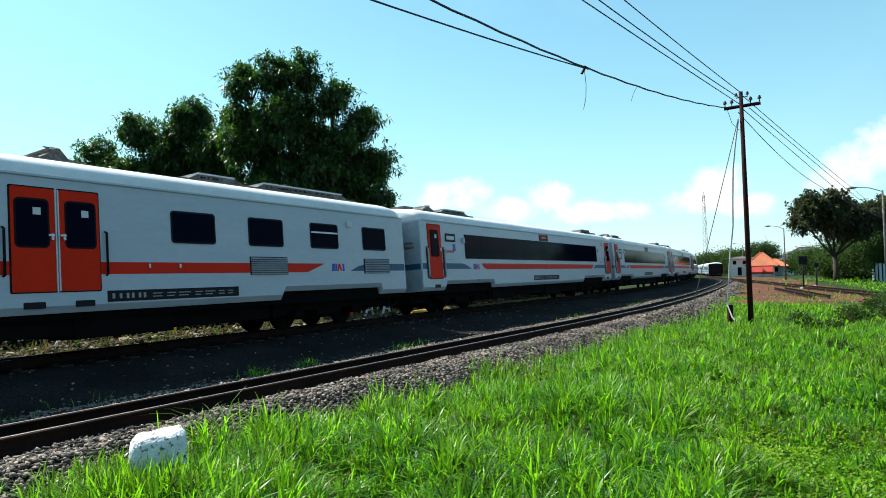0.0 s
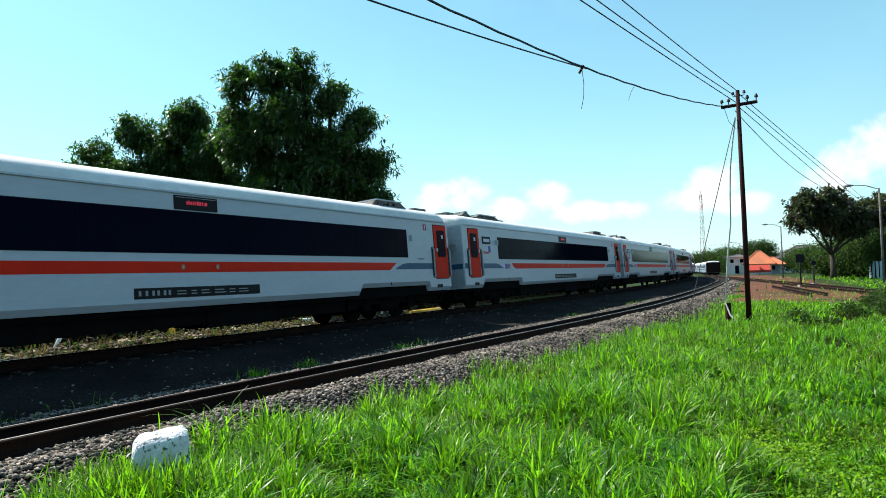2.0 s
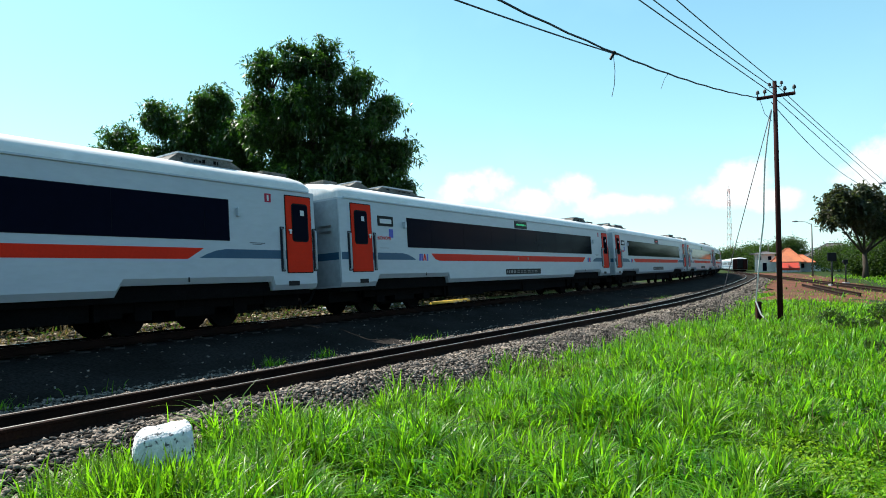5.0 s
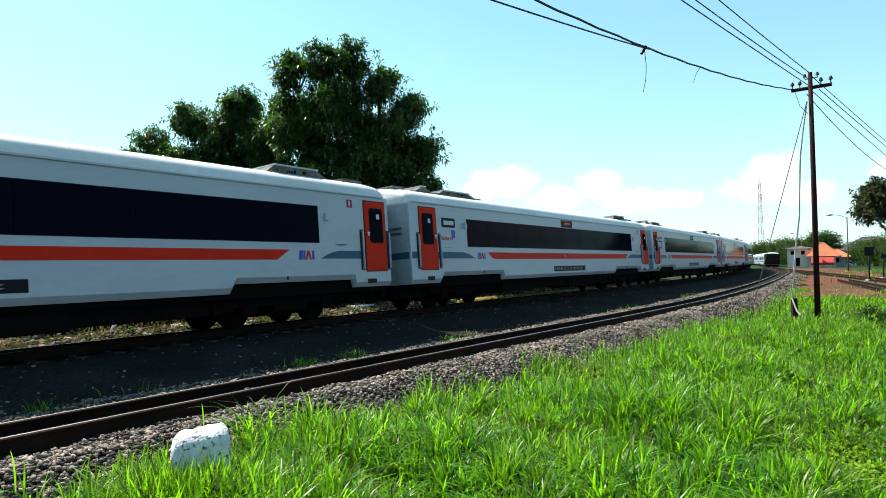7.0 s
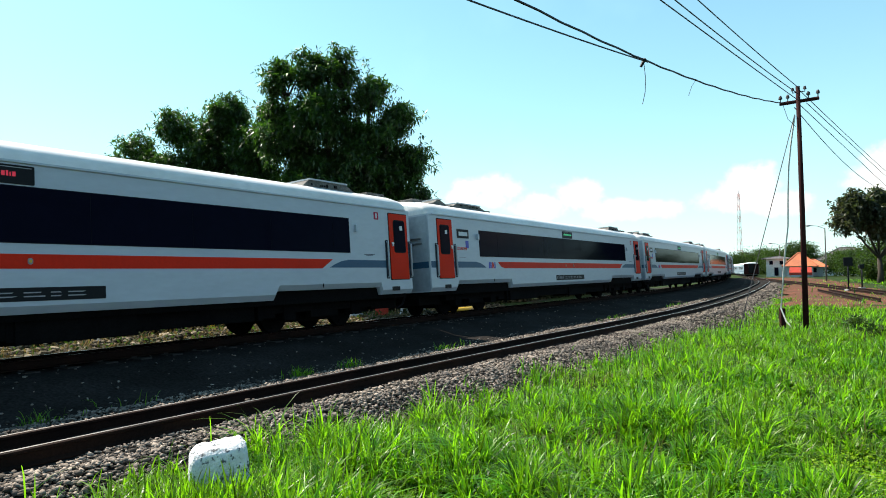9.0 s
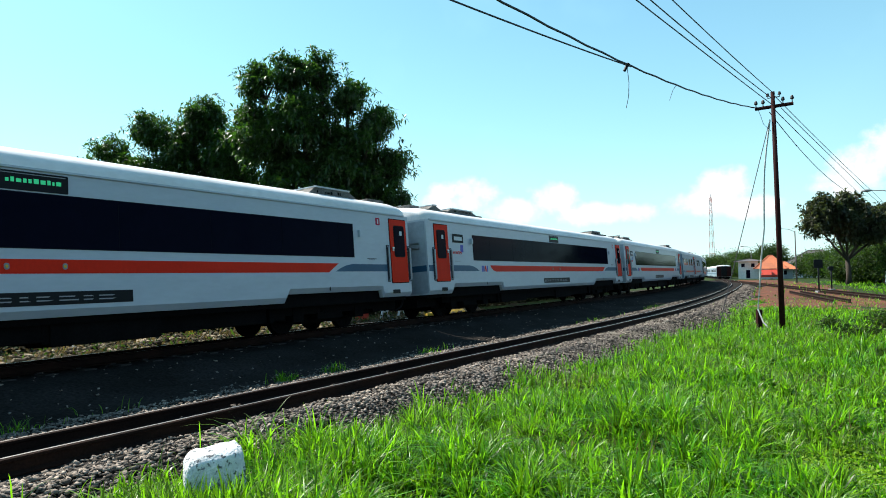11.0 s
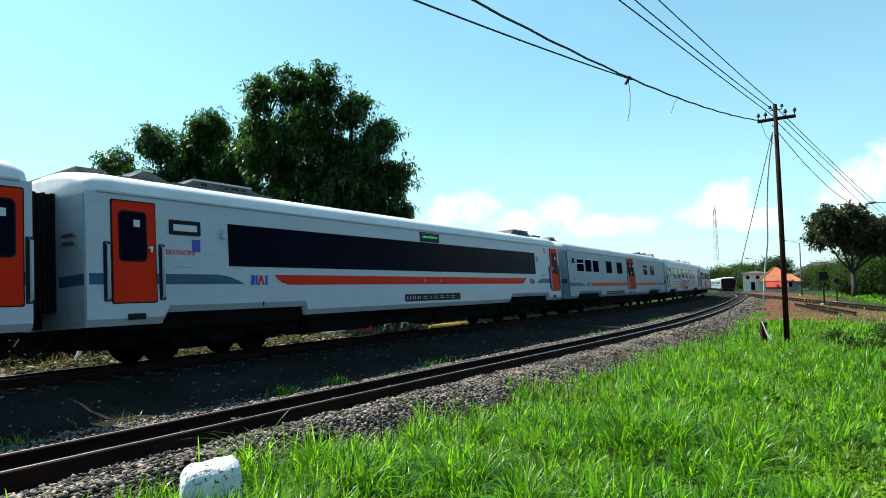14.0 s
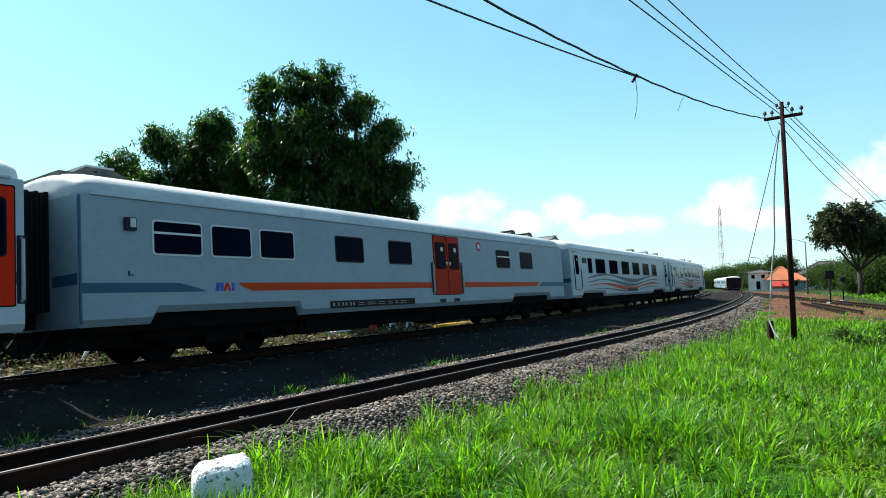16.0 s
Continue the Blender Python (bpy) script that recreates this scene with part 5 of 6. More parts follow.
def dining_coach():
    c = coach_shell("pale grey-white dining coach with orange-brown double door", "shaded_old_white", 2.84, 3.40, [(-8.7, -5.3), (5.3, 8.5)], ends="shaded_old_white", cover="old_roof")
    outline("stripe", c, [(3.50, 1.40), (3.62, 1.31), (3.85, 1.235), (17.7, 1.235), (18.05, 1.40)], "orange", 0, 0.005, "orange-brown stripe")
    outline("stripe", c, [(0.44, 1.235), (2.78, 1.235), (2.55, 1.31), (2.2, 1.39), (2.0, 1.40), (0.44, 1.40)], "blue", 0, 0.0035, "grey-blue stripe")
    outline("stripe", c, [(17.95, 1.235), (20.46, 1.235), (20.46, 1.40), (18.3, 1.40)], "blue", 0, 0.0035, "grey-blue stripe")
    for i, (a, b) in enumerate(((1.67, 2.70), (2.88, 3.87), (4.07, 5.06), (6.38, 7.42), (8.45, 9.50), (14.55, 15.57), (16.44, 17.50))):
        side_window(c, a, b, 1.88, 2.51, i in (0, 5), "chalk" if i < 3 else "black")
    leaf_door(c, 10.62, 11.31, 1.04, 2.76, "door_old", (0.14, 0.86, 0.45, 0.88), "weathered orange-brown door leaf", 0.92)
    leaf_door(c, 11.36, 12.05, 1.04, 2.76, "door_old", (0.14, 0.86, 0.45, 0.88), "weathered orange-brown door leaf", 0.1)
    for u in (10.5, 12.16):
        handrail(c, u, 1.08, 1.95)
    lamp = panel("side_lamp", c, 1.16, 1.36, 2.28, 2.50, "blue_black", 0.0, 0.06, 0.01)
    panel("lamp_glass", lamp, 1.24, 1.33, 2.33, 2.48, "chalk", 0.06, 0.03, 0.01)
    for a, b in ((1.22, 1.25), (1.22, 1.32)):
        panel("jack_mark", c, a, b, 1.52, 1.60 if b < 1.3 else 1.54, "blue_black", 0.0, 0.004 if b < 1.3 else 0.003)
    g = Geo().plate([(13.35 - L / 2 + 0.15 * math.cos(a * 0.5236), 2.56 + 0.15 * math.sin(a * 0.5236)) for a in range(12)], -HALF + 0.002, 0.008)
    rd = part("roundel", g, "red", c, "red ring with a pale middle")
    part("roundel_middle", Geo().plate([(13.35 - L / 2 + 0.085 * math.cos(a * 0.5236), 2.56 + 0.085 * math.sin(a * 0.5236)) for a in range(12)], -HALF - 0.004, 0.006), "chalk", rd)
    logo(c, 2.95, 1.24, 1.40, 0.45)
    number_plate(c, 6.10, 9.52, 0.80, 0.97)
    vents(c, (10.8, 11.6), 0.80, 0.87)
    g = Geo().tube([(0.42 - L / 2, -HALF - 0.015, 0.75), (0.42 - L / 2, -HALF - 0.015, 2.80)], 0.022, 6)
    part("corner_pipe", g, "blue", c)
    for a, b in ((0.7, 2.0), (17.6, 18.3), (19.2, 19.9)):
        ac_unit(c, a, b, 3.34, 0.18, 0.6)
    return c


def wave_coach(label, windows):
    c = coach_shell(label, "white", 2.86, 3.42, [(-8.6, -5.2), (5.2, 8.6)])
    for i, (name, z, amp, th) in enumerate((("blue", 1.60, 0.15, 0.22), ("teal", 1.36, 0.15, 0.20), ("orange", 1.16, 0.14, 0.20), ("teal", 0.98, 0.10, 0.08))):
        top, bot = [], []
        for k in range(33):
            q = k / 32
            u = 2.4 + 15.4 * q
            zc = z + amp * math.sin(2 * math.pi * (q * 1.45 - 0.04 + 0.03 * i)) + 0.04 * q
            t = th * math.sin(math.pi * min(1, q * 1.02)) ** 0.6 * (0.7 + 0.3 * math.cos(12.0 * q + 0.8 * i))
            top.append((u, zc + t / 2)), bot.append((u, zc - t / 2))
        g = Geo()
        for k in range(32):
            g.plate([(p[0] - L / 2, p[1]) for p in (bot[k], bot[k + 1], top[k + 1], top[k])], -HALF + 0.002, 0.004 + 0.001 * i)
        part("wave_stripe", g, name, c, "curved wave stripe")
    for a, b in windows:
        side_window(c, a, b, 1.80, 2.52)
    leaf_door(c, 0.85, 1.50, 1.06, 2.72, "white", (0.2, 0.8, 0.42, 0.9), "white door with a dark window", 0.9)
    leaf_door(c, 19.4, 20.05, 1.06, 2.72, "white", (0.2, 0.8, 0.42, 0.9), "white door with a dark window", 0.1)
    for u in (0.72, 1.62, 19.28, 20.18):
        handrail(c, u, 1.1, 2.0, False)
    panel("sign_frame", c, 2.0, 2.6, 2.25, 2.5, "black", 0.0, 0.012)
    panel("data_plate", c, 9.4, 11.6, 0.88, 1.04, "black", 0.0, 0.005)
    for a, b in ((0.8, 1.9), (14.6, 15.6), (18.4, 19.4)):
        ac_unit(c, a, b, 3.36, 0.20, 0.6)
    return c


def build_train():
    cars = [power_coach()]
    plain, marked = economy_coach(), economy_coach(True)
    lit = {3: 1, 6: 1, 7: 1, 5: 1}
    for n in range(1, 8):
        eco = marked if n in (3, 7) else plain
        k = eco if n in (1, 3) else copy_thing(eco, Matrix())
        if n in lit:
            for o in k.children_recursive:
                if o.name.startswith("lit_text"):
                    o.data = o.data.copy()
                    o.data.materials[0] = M["led_green"]
                    o.scale, o.location = (1.6, 1, 0.9), (-0.6 * 0.09, 0, 0.1 * 2.735)
        cars.append(k)
    cars.append(dining_coach())
    cars.append(wave_coach("white coach with teal and orange wave stripes", [(2.8, 3.4), (3.98, 5.5), (6.26, 7.77), (8.6, 10.09), (10.87, 12.4), (13.27, 14.8), (15.64, 16.9)]))
    cars.append(wave_coach("white last coach with wave stripes and square windows", [(2.9, 4.3), (5.2, 6.6), (7.4, 8.8), (9.6, 11.0), (11.8, 13.2), (14.0, 15.4), (16.2, 17.6)]))
    return cars


def train_front(t):
    return -13.07 - 9.0 * t - 0.0525 * t * t


def coach_pose(n, t):
    mid = train_front(t) + n * L + L / 2
    ax, ay = on_line(mid - 7)
    bx, by = on_line(mid + 7)
    return pose((ax + bx) / 2, (ay + by) / 2, 0, -math.degrees(CANT), 0, math.degrees(math.atan2(by - ay, bx - ax)))


def motions():
    for n, car in enumerate(TRAIN):
        walk(car, [(k / 2, coach_pose(n, k / 2)) for k in range(33)])
        # the wheels roll as the coach runs
        for o in car.children_recursive:
            if o.name.startswith("wheelset"):
                p = o.location.copy()
                walk(o, [(k / FPS, pose(*p, 0, math.degrees(math.remainder((train_front(k / FPS) - train_front(0)) / 0.387, 2 * math.pi)), 0)) for k in range(16 * FPS + 1)])

# ---- things beside the line ----


def at(az_deg, dist, z=0.0):
    a = radians(az_deg)
    return Vector((dist * math.sin(a), dist * math.cos(a), z))


WIRE_WAY = Vector((math.sin(radians(38)), math.cos(radians(38)), 0))
WIRE_SIDE = Vector((math.cos(radians(38)), -math.sin(radians(38)), 0))
POLE = Vector((7.53, 15.86, 0))


def pole_at(place, label, bottom, top):
    p = tagged(new("utility_pole"), label, "utility pole", "poles of the wire line")
    p.location = (place.x, place.y, bottom)
    h = top - bottom
    part("shaft", Geo().tube([(0, 0, -0.3), (0.0, 0.01, h * 0.5), (-0.02, 0, h)], [0.066, 0.058, 0.046], 12), "pole", p, "dark rusty tapered shaft", True)
    a = WIRE_SIDE * 0.42
    g = Geo()
    zc = h - 0.36
    g.tube([tuple(-a + Vector((0, 0, zc))), tuple(a + Vector((0, 0, zc)))], 0.042, 6)
    part("crossarm", g, "pole", p)
    for k in (-0.40, -0.24, 0.20, 0.40):
        q = WIRE_SIDE * k
        ins = Geo().tube([(q.x, q.y, zc + 0.03), (q.x, q.y, zc + 0.10), (q.x, q.y, zc + 0.12), (q.x, q.y, zc + 0.17), (q.x, q.y, zc + 0.20)], [0.012, 0.012, 0.045, 0.035, 0.02], 8)
        part("insulator", ins, "porcelain", p)
    for k in (-0.13, 0.13):
        q = WIRE_SIDE * k
        ins = Geo().tube([(0, 0, h - 0.14), (q.x, q.y, h - 0.14), (q.x, q.y, h - 0.06)], [0.012, 0.012, 0.012], 6)
        ins.tube([(q.x, q.y, h - 0.09), (q.x, q.y, h - 0.02)], [0.04, 0.025], 8)
        part("insulator", ins, "porcelain", p)
    return p


def wire(name, label, pts, r, material="wire"):
    return tagged(part(name, Geo().tube(pts, r, 5), material), label, "cable")


def span(a, b, sag, n=24):
    a, b = Vector(a), Vector(b)
    return [tuple(a.lerp(b, k / n) - Vector((0, 0, sag * 4 * (k / n) * (1 - k / n)))) for k in range(n + 1)]


def build_wires():
    pole_at(POLE, "dark slim iron utility pole with crossarm and insulators in the grass", -0.2, 5.68)
    near, far = POLE - WIRE_WAY * 46, POLE + WIRE_WAY * 48
    pole_at(near, "dark slim iron utility pole with crossarm", -0.3, 6.1)
    pole_at(far, "dark slim iron utility pole behind the tree", -0.3, 6.0)
    # height at the pole, slope and curve towards the near pole; the last bit rises to its crossarm
    for z, b, c in ((5.33, -0.034, 0.0004), (5.487, -0.047, 0.0021), (5.644, -0.0224, 0.0015)):
        pts = []
        for k in range(47):
            h = z + b * min(k, 18) + c * min(k, 18) ** 2
            q = POLE - WIRE_WAY * k
            pts.append((q.x, q.y, h + (5.7 - h) * (max(0, k - 18) / 28) ** 1.5))
        wire("overhead_wire", "thin dark overhead wire between poles", pts, 0.010)
    for off, z, b, c in ((0.02, 5.58, -0.0112, 0.00035), (0.16, 5.25, -0.010, 0.0), (-0.02, 5.28, -0.024, 0.0), (-0.10, 5.19, -0.107, 0.0047)):
        pts = []
        for k in range(49):
            m = min(k, 22 if b > -0.1 else 12)
            h = z + b * m + c * m * m
            q = POLE + WIRE_WAY * k + WIRE_SIDE * off
            pts.append((q.x, q.y, h + (5.3 - h) * (max(0, k - m) / 36) ** 1.6))
        wire("overhead_wire", "thin dark overhead wire between poles", pts, 0.010)
    # heavy twisted cable and its lighter companion, tied together by a clip
    o = WIRE_SIDE * -0.38
    fat, thin = [], []
    for k in range(0, 93):
        d = k * 0.5
        z = 5.347 - 0.164 * d + 0.00574 * d * d if d < 14 else 4.176 + 0.03 * (d - 14)
        p = POLE - WIRE_WAY * d + o
        fat.append((p.x, p.y, z + 0.006 * (-1) ** k))
        if d >= 8:
            thin.append((p.x, p.y, 4.379 - 0.115 * (d - 8.13) + 0.003 * (d - 8.13) ** 2))
    wire("heavy_cable", "heavy twisted black cable sagging from the pole", fat, 0.014)
    wire("light_cable", "thin dark cable slung under the heavy one", thin, 0.010)
    p = POLE - WIRE_WAY * 8.15 + o
    g = Geo().tube([(p.x - 0.045, p.y, 4.29), (p.x, p.y, 4.37), (p.x + 0.02, p.y, 4.40)], [0.022, 0.026, 0.03], 8)
    tagged(part("cable_clip", g, "black"), "black clip tying two cables", "cable clip")
    wire("loose_end", "loose thin wire end hanging from the clip", [(p.x, p.y, 4.36), (p.x + 0.02, p.y, 4.12), (p.x + 0.01, p.y, 3.92), (p.x - 0.03, p.y, 3.74)], 0.005)
    q = POLE - WIRE_WAY * 6.0 + o
    wire("loose_end", "short loose strand hanging from the cable", [(q.x, q.y, 4.56), (q.x - 0.06, q.y, 4.47), (q.x - 0.12, q.y, 4.30)], 0.004)
    # guy wires
    wire("guy_wire", "pale slack guy wire running down to a stub post", [(7.42, 15.86, 4.98), (7.33, 15.9, 4.3), (7.26, 15.9, 3.75), (7.22, 15.9, 3.0), (7.20, 15.9, 2.34), (7.10, 15.9, 1.6), (7.05, 15.9, 1.08), (6.98, 15.9, 0.39), (7.0, 15.7, 0.1), (7.1, 15.5, -0.1), (7.15, 15.2, -0.24)], 0.019, "pale_wire")
    wire("guy_wire", "thin dark straight guy wire running down to the ballast", [(7.42, 15.86, 5.0), (5.97, 15.95, -0.3)], 0.010)
    wire("guy_wire", "thin dark drop wires below the crossarm", [(7.2, 15.95, 5.25), (7.28, 15.9, 4.9), (7.42, 15.82, 4.7)], 0.006)
    s = Geo().box(-0.06, 0.06, -0.06, 0.06, -0.3, 0.52)
    st = tagged(part("stub_post", s, "pole", bevel=0.012), "short dark weathered stub post in the grass", "post")
    st.location = (7.62, 17.2, -0.20)


def build_marker():
    """Tapered whitewashed concrete boundary stone, chipped at the top."""
    bm = bmesh.new()
    bmesh.ops.create_cube(bm, size=1.0)
    bmesh.ops.subdivide_edges(bm, edges=list(bm.edges), cuts=15, use_grid_fill=True)
    for v in bm.verts:
        t = v.co.z + 0.5
        x, y = v.co.x * 2, v.co.y * 2
        # rounded corners, a soft domed top with worn edges
        k = 1 / max(1.0, (abs(x) ** 7 + abs(y) ** 7) ** (1 / 7))
        edge = max(abs(x), abs(y))
        w = 0.200 - 0.018 * t - 0.014 * max(0, t - 0.86) / 0.14 * (edge > 0.8)
        z = t * 0.72 - 0.035 * max(0, edge - 0.6) ** 2 * (t > 0.95) * 6 + 0.018 * x * (t > 0.9)
        n = float(waves(x * 3 + 2 * t, y * 3 - t * 4, 41, 1.7)) * 0.006 + float(waves(x * 9 + 5 * t, y * 9 + t * 8, 42, 1.4)) * 0.003
        v.co = Vector((x * k * (w + n), y * k * (w * 0.8 + n), z + n))
    me = bpy.data.meshes.new("boundary_stone")
    bm.to_mesh(me)
    bm.free()
    me.materials.append(M["limewash"])
    me.polygons.foreach_set("use_smooth", [True] * len(me.polygons))
    ob = tagged(new("boundary_stone", me), "whitewashed flaking concrete boundary stone in the grass", "boundary stone")
    ob.matrix_world = pose(-2.03, 4.62, -0.52, 1.5, -2, 24)


def build_signals():
    for az_, d, w, z0, z1, two in ((29.2, 51, 0.60, -0.3, 2.05, True), (30.1, 56, 0.34, -0.3, 1.6, False)):
        p = tagged(new("railway_signal"), "black railway signal head on a slim post seen from behind", "railway signal", "signals by the siding")
        p.location = at(az_, d, z0)
        h = z1 - z0
        part("post", Geo().tube([(0, 0, -0.2), (0, 0, h)], 0.05, 8), "black", p, smooth=True)
        part("base", Geo().box(-0.18, 0.18, -0.18, 0.18, -0.1, 0.22), "grey", p, bevel=0.02)
        part("head", Geo().box(-w / 2, w / 2, -0.05, 0.02, h - w * 0.95, h), "black", p, bevel=0.02)
        part("lamp_hood", Geo().tube([(0, 0.02, h - w * 0.45), (0, 0.25, h - w * 0.45)], 0.13, 12), "black", p, smooth=True)


def street_lamp(place, h, arm, label):
    p = tagged(new("street_lamp"), label, "street lamp", "street lamps")
    p.location = place
    part("post", Geo().tube([(0, 0, -0.3), (0, 0, h)], [0.10, 0.06], 10), "ac", p, smooth=True)
    for ax, ay in arm:
        g = Geo().tube([(0, 0, h - 0.1), (ax * 0.5, ay * 0.5, h + 0.25), (ax, ay, h + 0.35)], 0.035, 6)
        b = part("arm", g, "grey", p)
        d = Vector((ax, ay, 0)).normalized()
        q = Vector((ax, ay, h + 0.33))
        part("lantern", Geo().tube([tuple(q - d * 0.05), tuple(q + d * 0.3), tuple(q + d * 0.65)], [0.06, 0.13, 0.05], 8), "grey", b, smooth=True)


def build_lamps():
    street_lamp(at(28.0, 90, -0.3), 6.5, [(-1.35, 0.6)], "grey street lamp with one arm beside the siding")
    street_lamp(at(34.55, 60, -0.3), 7.4, [(-1.6, 0.7)], "grey street lamp with one arm behind the tree")
    street_lamp(at(25.0, 150, -0.3), 6.6, [(-1.3, 0.4), (1.3, -0.4)], "grey street lamp with two arms near the houses")


def build_tower():
    t = tagged(new("radio_mast"), "slim red and white lattice radio mast far away", "radio mast")
    t.location = at(22.25, 343, -0.5)
    H, n = 38.6, 14
    for k in range(n):
        g = Geo()
        z0, z1 = H * k / n, H * (k + 1) / n
        w0, w1 = 1.7 - 1.15 * k / n, 1.7 - 1.15 * (k + 1) / n
        c0 = [(math.cos(a) * w0, math.sin(a) * w0, z0) for a in (0.3, 2.394, 4.489)]
        c1 = [(math.cos(a) * w1, math.sin(a) * w1, z1) for a in (0.3, 2.394, 4.489)]
        for i in range(3):
            j = (i + 1) % 3
            g.tube([c0[i], c1[i]], 0.10, 4)
            g.tube([c0[i], c1[j]], 0.05, 4)
            g.tube([c1[i], c1[j]], 0.05, 4)
        part("lattice_section", g, "tower_red" if k % 2 else "tower_white", t)
    part("antenna", Geo().tube([(0, 0, H), (0, 0, H + 1.6)], 0.12, 6), "tower_white", t)
    part("antenna_panel", Geo().box(-0.9, -0.6, -0.2, 0.2, H - 3, H - 1), "tower_white", t)


def hip_house(label, place, turn, w, d, eave, ridge, roof, wall, windows, base=-0.4):
    h = tagged(new("house"), label, "house")
    h.matrix_world = pose(place.x, place.y, base, 0, 0, turn)
    g = Geo()
    t = 0.2
    g.box(-w / 2, w / 2, -d / 2, -d / 2 + t, 0, eave)
    g.box(-w / 2, w / 2, d / 2 - t, d / 2, 0, eave)
    g.box(-w / 2, -w / 2 + t, -d / 2 + t, d / 2 - t, 0, eave)
    g.box(w / 2 - t, w / 2, -d / 2 + t, d / 2 - t, 0, eave)
    part("wall", g, wall, h)
    o, r = 0.8, max(0.3, (w - d) / 2 + 0.4)
    v = [(-w / 2 - o, -d / 2 - o, eave - 0.15), (w / 2 + o, -d / 2 - o, eave - 0.15), (w / 2 + o, d / 2 + o, eave - 0.15), (-w / 2 - o, d / 2 + o, eave - 0.15), (-r, 0, ridge), (r, 0, ridge)]
    g = Geo().add(v, [(0, 1, 5, 4), (1, 2, 5), (2, 3, 4, 5), (3, 0, 4), (0, 3, 2, 1)])
    ro = part("roof", g, roof, h, "hipped tile roof")
    rc = Geo()
    for a, b in ((0, 4), (1, 5), (2, 5), (3, 4), (4, 5)):
        rc.tube([v[a], v[b]], 0.13, 6)
    part("ridge_tiles", rc, roof, ro)
    for x, z0, z1, ww in windows:
        q = part("window", Geo().box(x - ww / 2, x + ww / 2, -d / 2 - 0.05, -d / 2 + 0.02, z0, z1), "chalk", h)
        part("pane", Geo().box(x - ww / 2 + 0.08, x + ww / 2 - 0.08, -d / 2 - 0.07, -d / 2 - 0.04, z0 + 0.08, z1 - 0.08), "glass", q)
    return h


def build_houses():
    hip_house("low house with an orange hipped tile roof and pale walls", at(26.35, 140), -26, 4.3, 4.6, 2.35, 4.7, "roof_tile", "plaster", [(-1.4, 0.8, 1.8, 1.1), (1.4, 0.8, 1.8, 1.1)])
    hip_house("low house wing with an orange hipped tile roof", at(27.25, 146), -26, 3.2, 4.5, 2.2, 3.5, "roof_tile", "plaster", [(0, 0.9, 1.9, 1.2)])
    hip_house("pale two-storey building with a flat grey roof", at(24.75, 146), -26, 3.6, 5, 3.9, 4.2, "dark_tile", "plaster", [(-0.9, 2.5, 3.4, 0.8), (0.9, 2.5, 3.4, 0.8), (0, 0.3, 2.1, 0.9)])
    hip_house("house with a dark pitched roof among trees", at(29.5, 165), -30, 10, 8, 3.6, 6.2, "dark_tile", "plaster", [(-2, 1, 2.2, 1.2), (2, 1, 2.2, 1.2)])
    for az_, d in ((26.0, 131), (26.75, 132)):
        k = tagged(new("market_stall"), "small stall under a red tarpaulin by the house", "market stall", "red stalls")
        k.matrix_world = pose(*at(az_, d, -0.35), 0, 0, -26)
        for x in (-0.75, 0.75):
            for y in (-0.6, 0.6):
                part("post", Geo().tube([(x, y, 0), (x, y, 1.5)], 0.04, 6), "grey", k)
        g = Geo().add([(-0.95, -0.9, 1.0), (0.95, -0.9, 1.0), (0.85, 0, 1.95), (-0.85, 0, 1.95), (0.95, 0.9, 1.4), (-0.95, 0.9, 1.4), (-0.95, -0.9, 0.55), (0.95, -0.9, 0.55)], [(0, 1, 2, 3), (3, 2, 4, 5), (6, 7, 1, 0)])
        part("tarpaulin", g, "tarp", k, "red tarpaulin")
    # sheet fence
    a, b = Vector((39.5, 57.2, -0.3)), Vector((58.5, 93.0, -0.3))
    f = tagged(new("sheet_fence"), "pale blue corrugated sheet fence behind shrubs", "fence")
    n = 14
    for k in range(n):
        p, q = a.lerp(b, k / n), a.lerp(b, (k + 0.985) / n)
        g, m = Geo(), 14
        d = (q - p)
        sd = Vector((d.y, -d.x, 0)).normalized()
        vs = []
        for i in range(m + 1):
            c = p + d * (i / m) + sd * (0.03 * (i % 2))
            vs += [(c.x, c.y, c.z), (c.x, c.y, c.z + 1.75 + 0.04 * ((k * 7) % 3)), (c.x + sd.x * 0.02, c.y + sd.y * 0.02, c.z + 1.75), (c.x + sd.x * 0.02, c.y + sd.y * 0.02, c.z)]
        fs = []
        for i in range(m):
            for j in range(4):
                fs.append((i * 4 + j, i * 4 + (j + 1) % 4, i * 4 + 4 + (j + 1) % 4, i * 4 + 4 + j))
        part("sheet", g.add(vs, fs), "blue_sheet", f)
        part("post", Geo().tube([tuple(p - sd * 0.08 + Vector((0, 0, -0.3))), tuple(p - sd * 0.08 + Vector((0, 0, 1.9)))], 0.05, 6), "pole", f)


def straight_rail(name, a, b, z):
    prof = [(-0.062, -0.150), (0.062, -0.150), (0.062, -0.138), (0.012, -0.118), (0.010, -0.045), (0.033, -0.034), (0.034, -0.010), (0.014, 0.0),
            (-0.014, 0.0), (-0.034, -0.010), (-0.033, -0.034), (-0.010, -0.045), (-0.012, -0.118), (-0.062, -0.138)]
    a, b = Vector(a), Vector(b)
    d = (b - a).normalized()
    sd = Vector((d.y, -d.x))
    n = len(prof)
    v = [(p.x + sd.x * q, p.y + sd.y * q, z + h) for p in (a, b) for q, h in prof]
    f = [(k, (k + 1) % n, n + (k + 1) % n, n + k) for k in range(n)] + [tuple(range(n)), tuple(range(n, 2 * n))]
    g = Geo().add(v, f)
    me = g.mesh(name)
    me.materials.append(M["rail"])
    return me


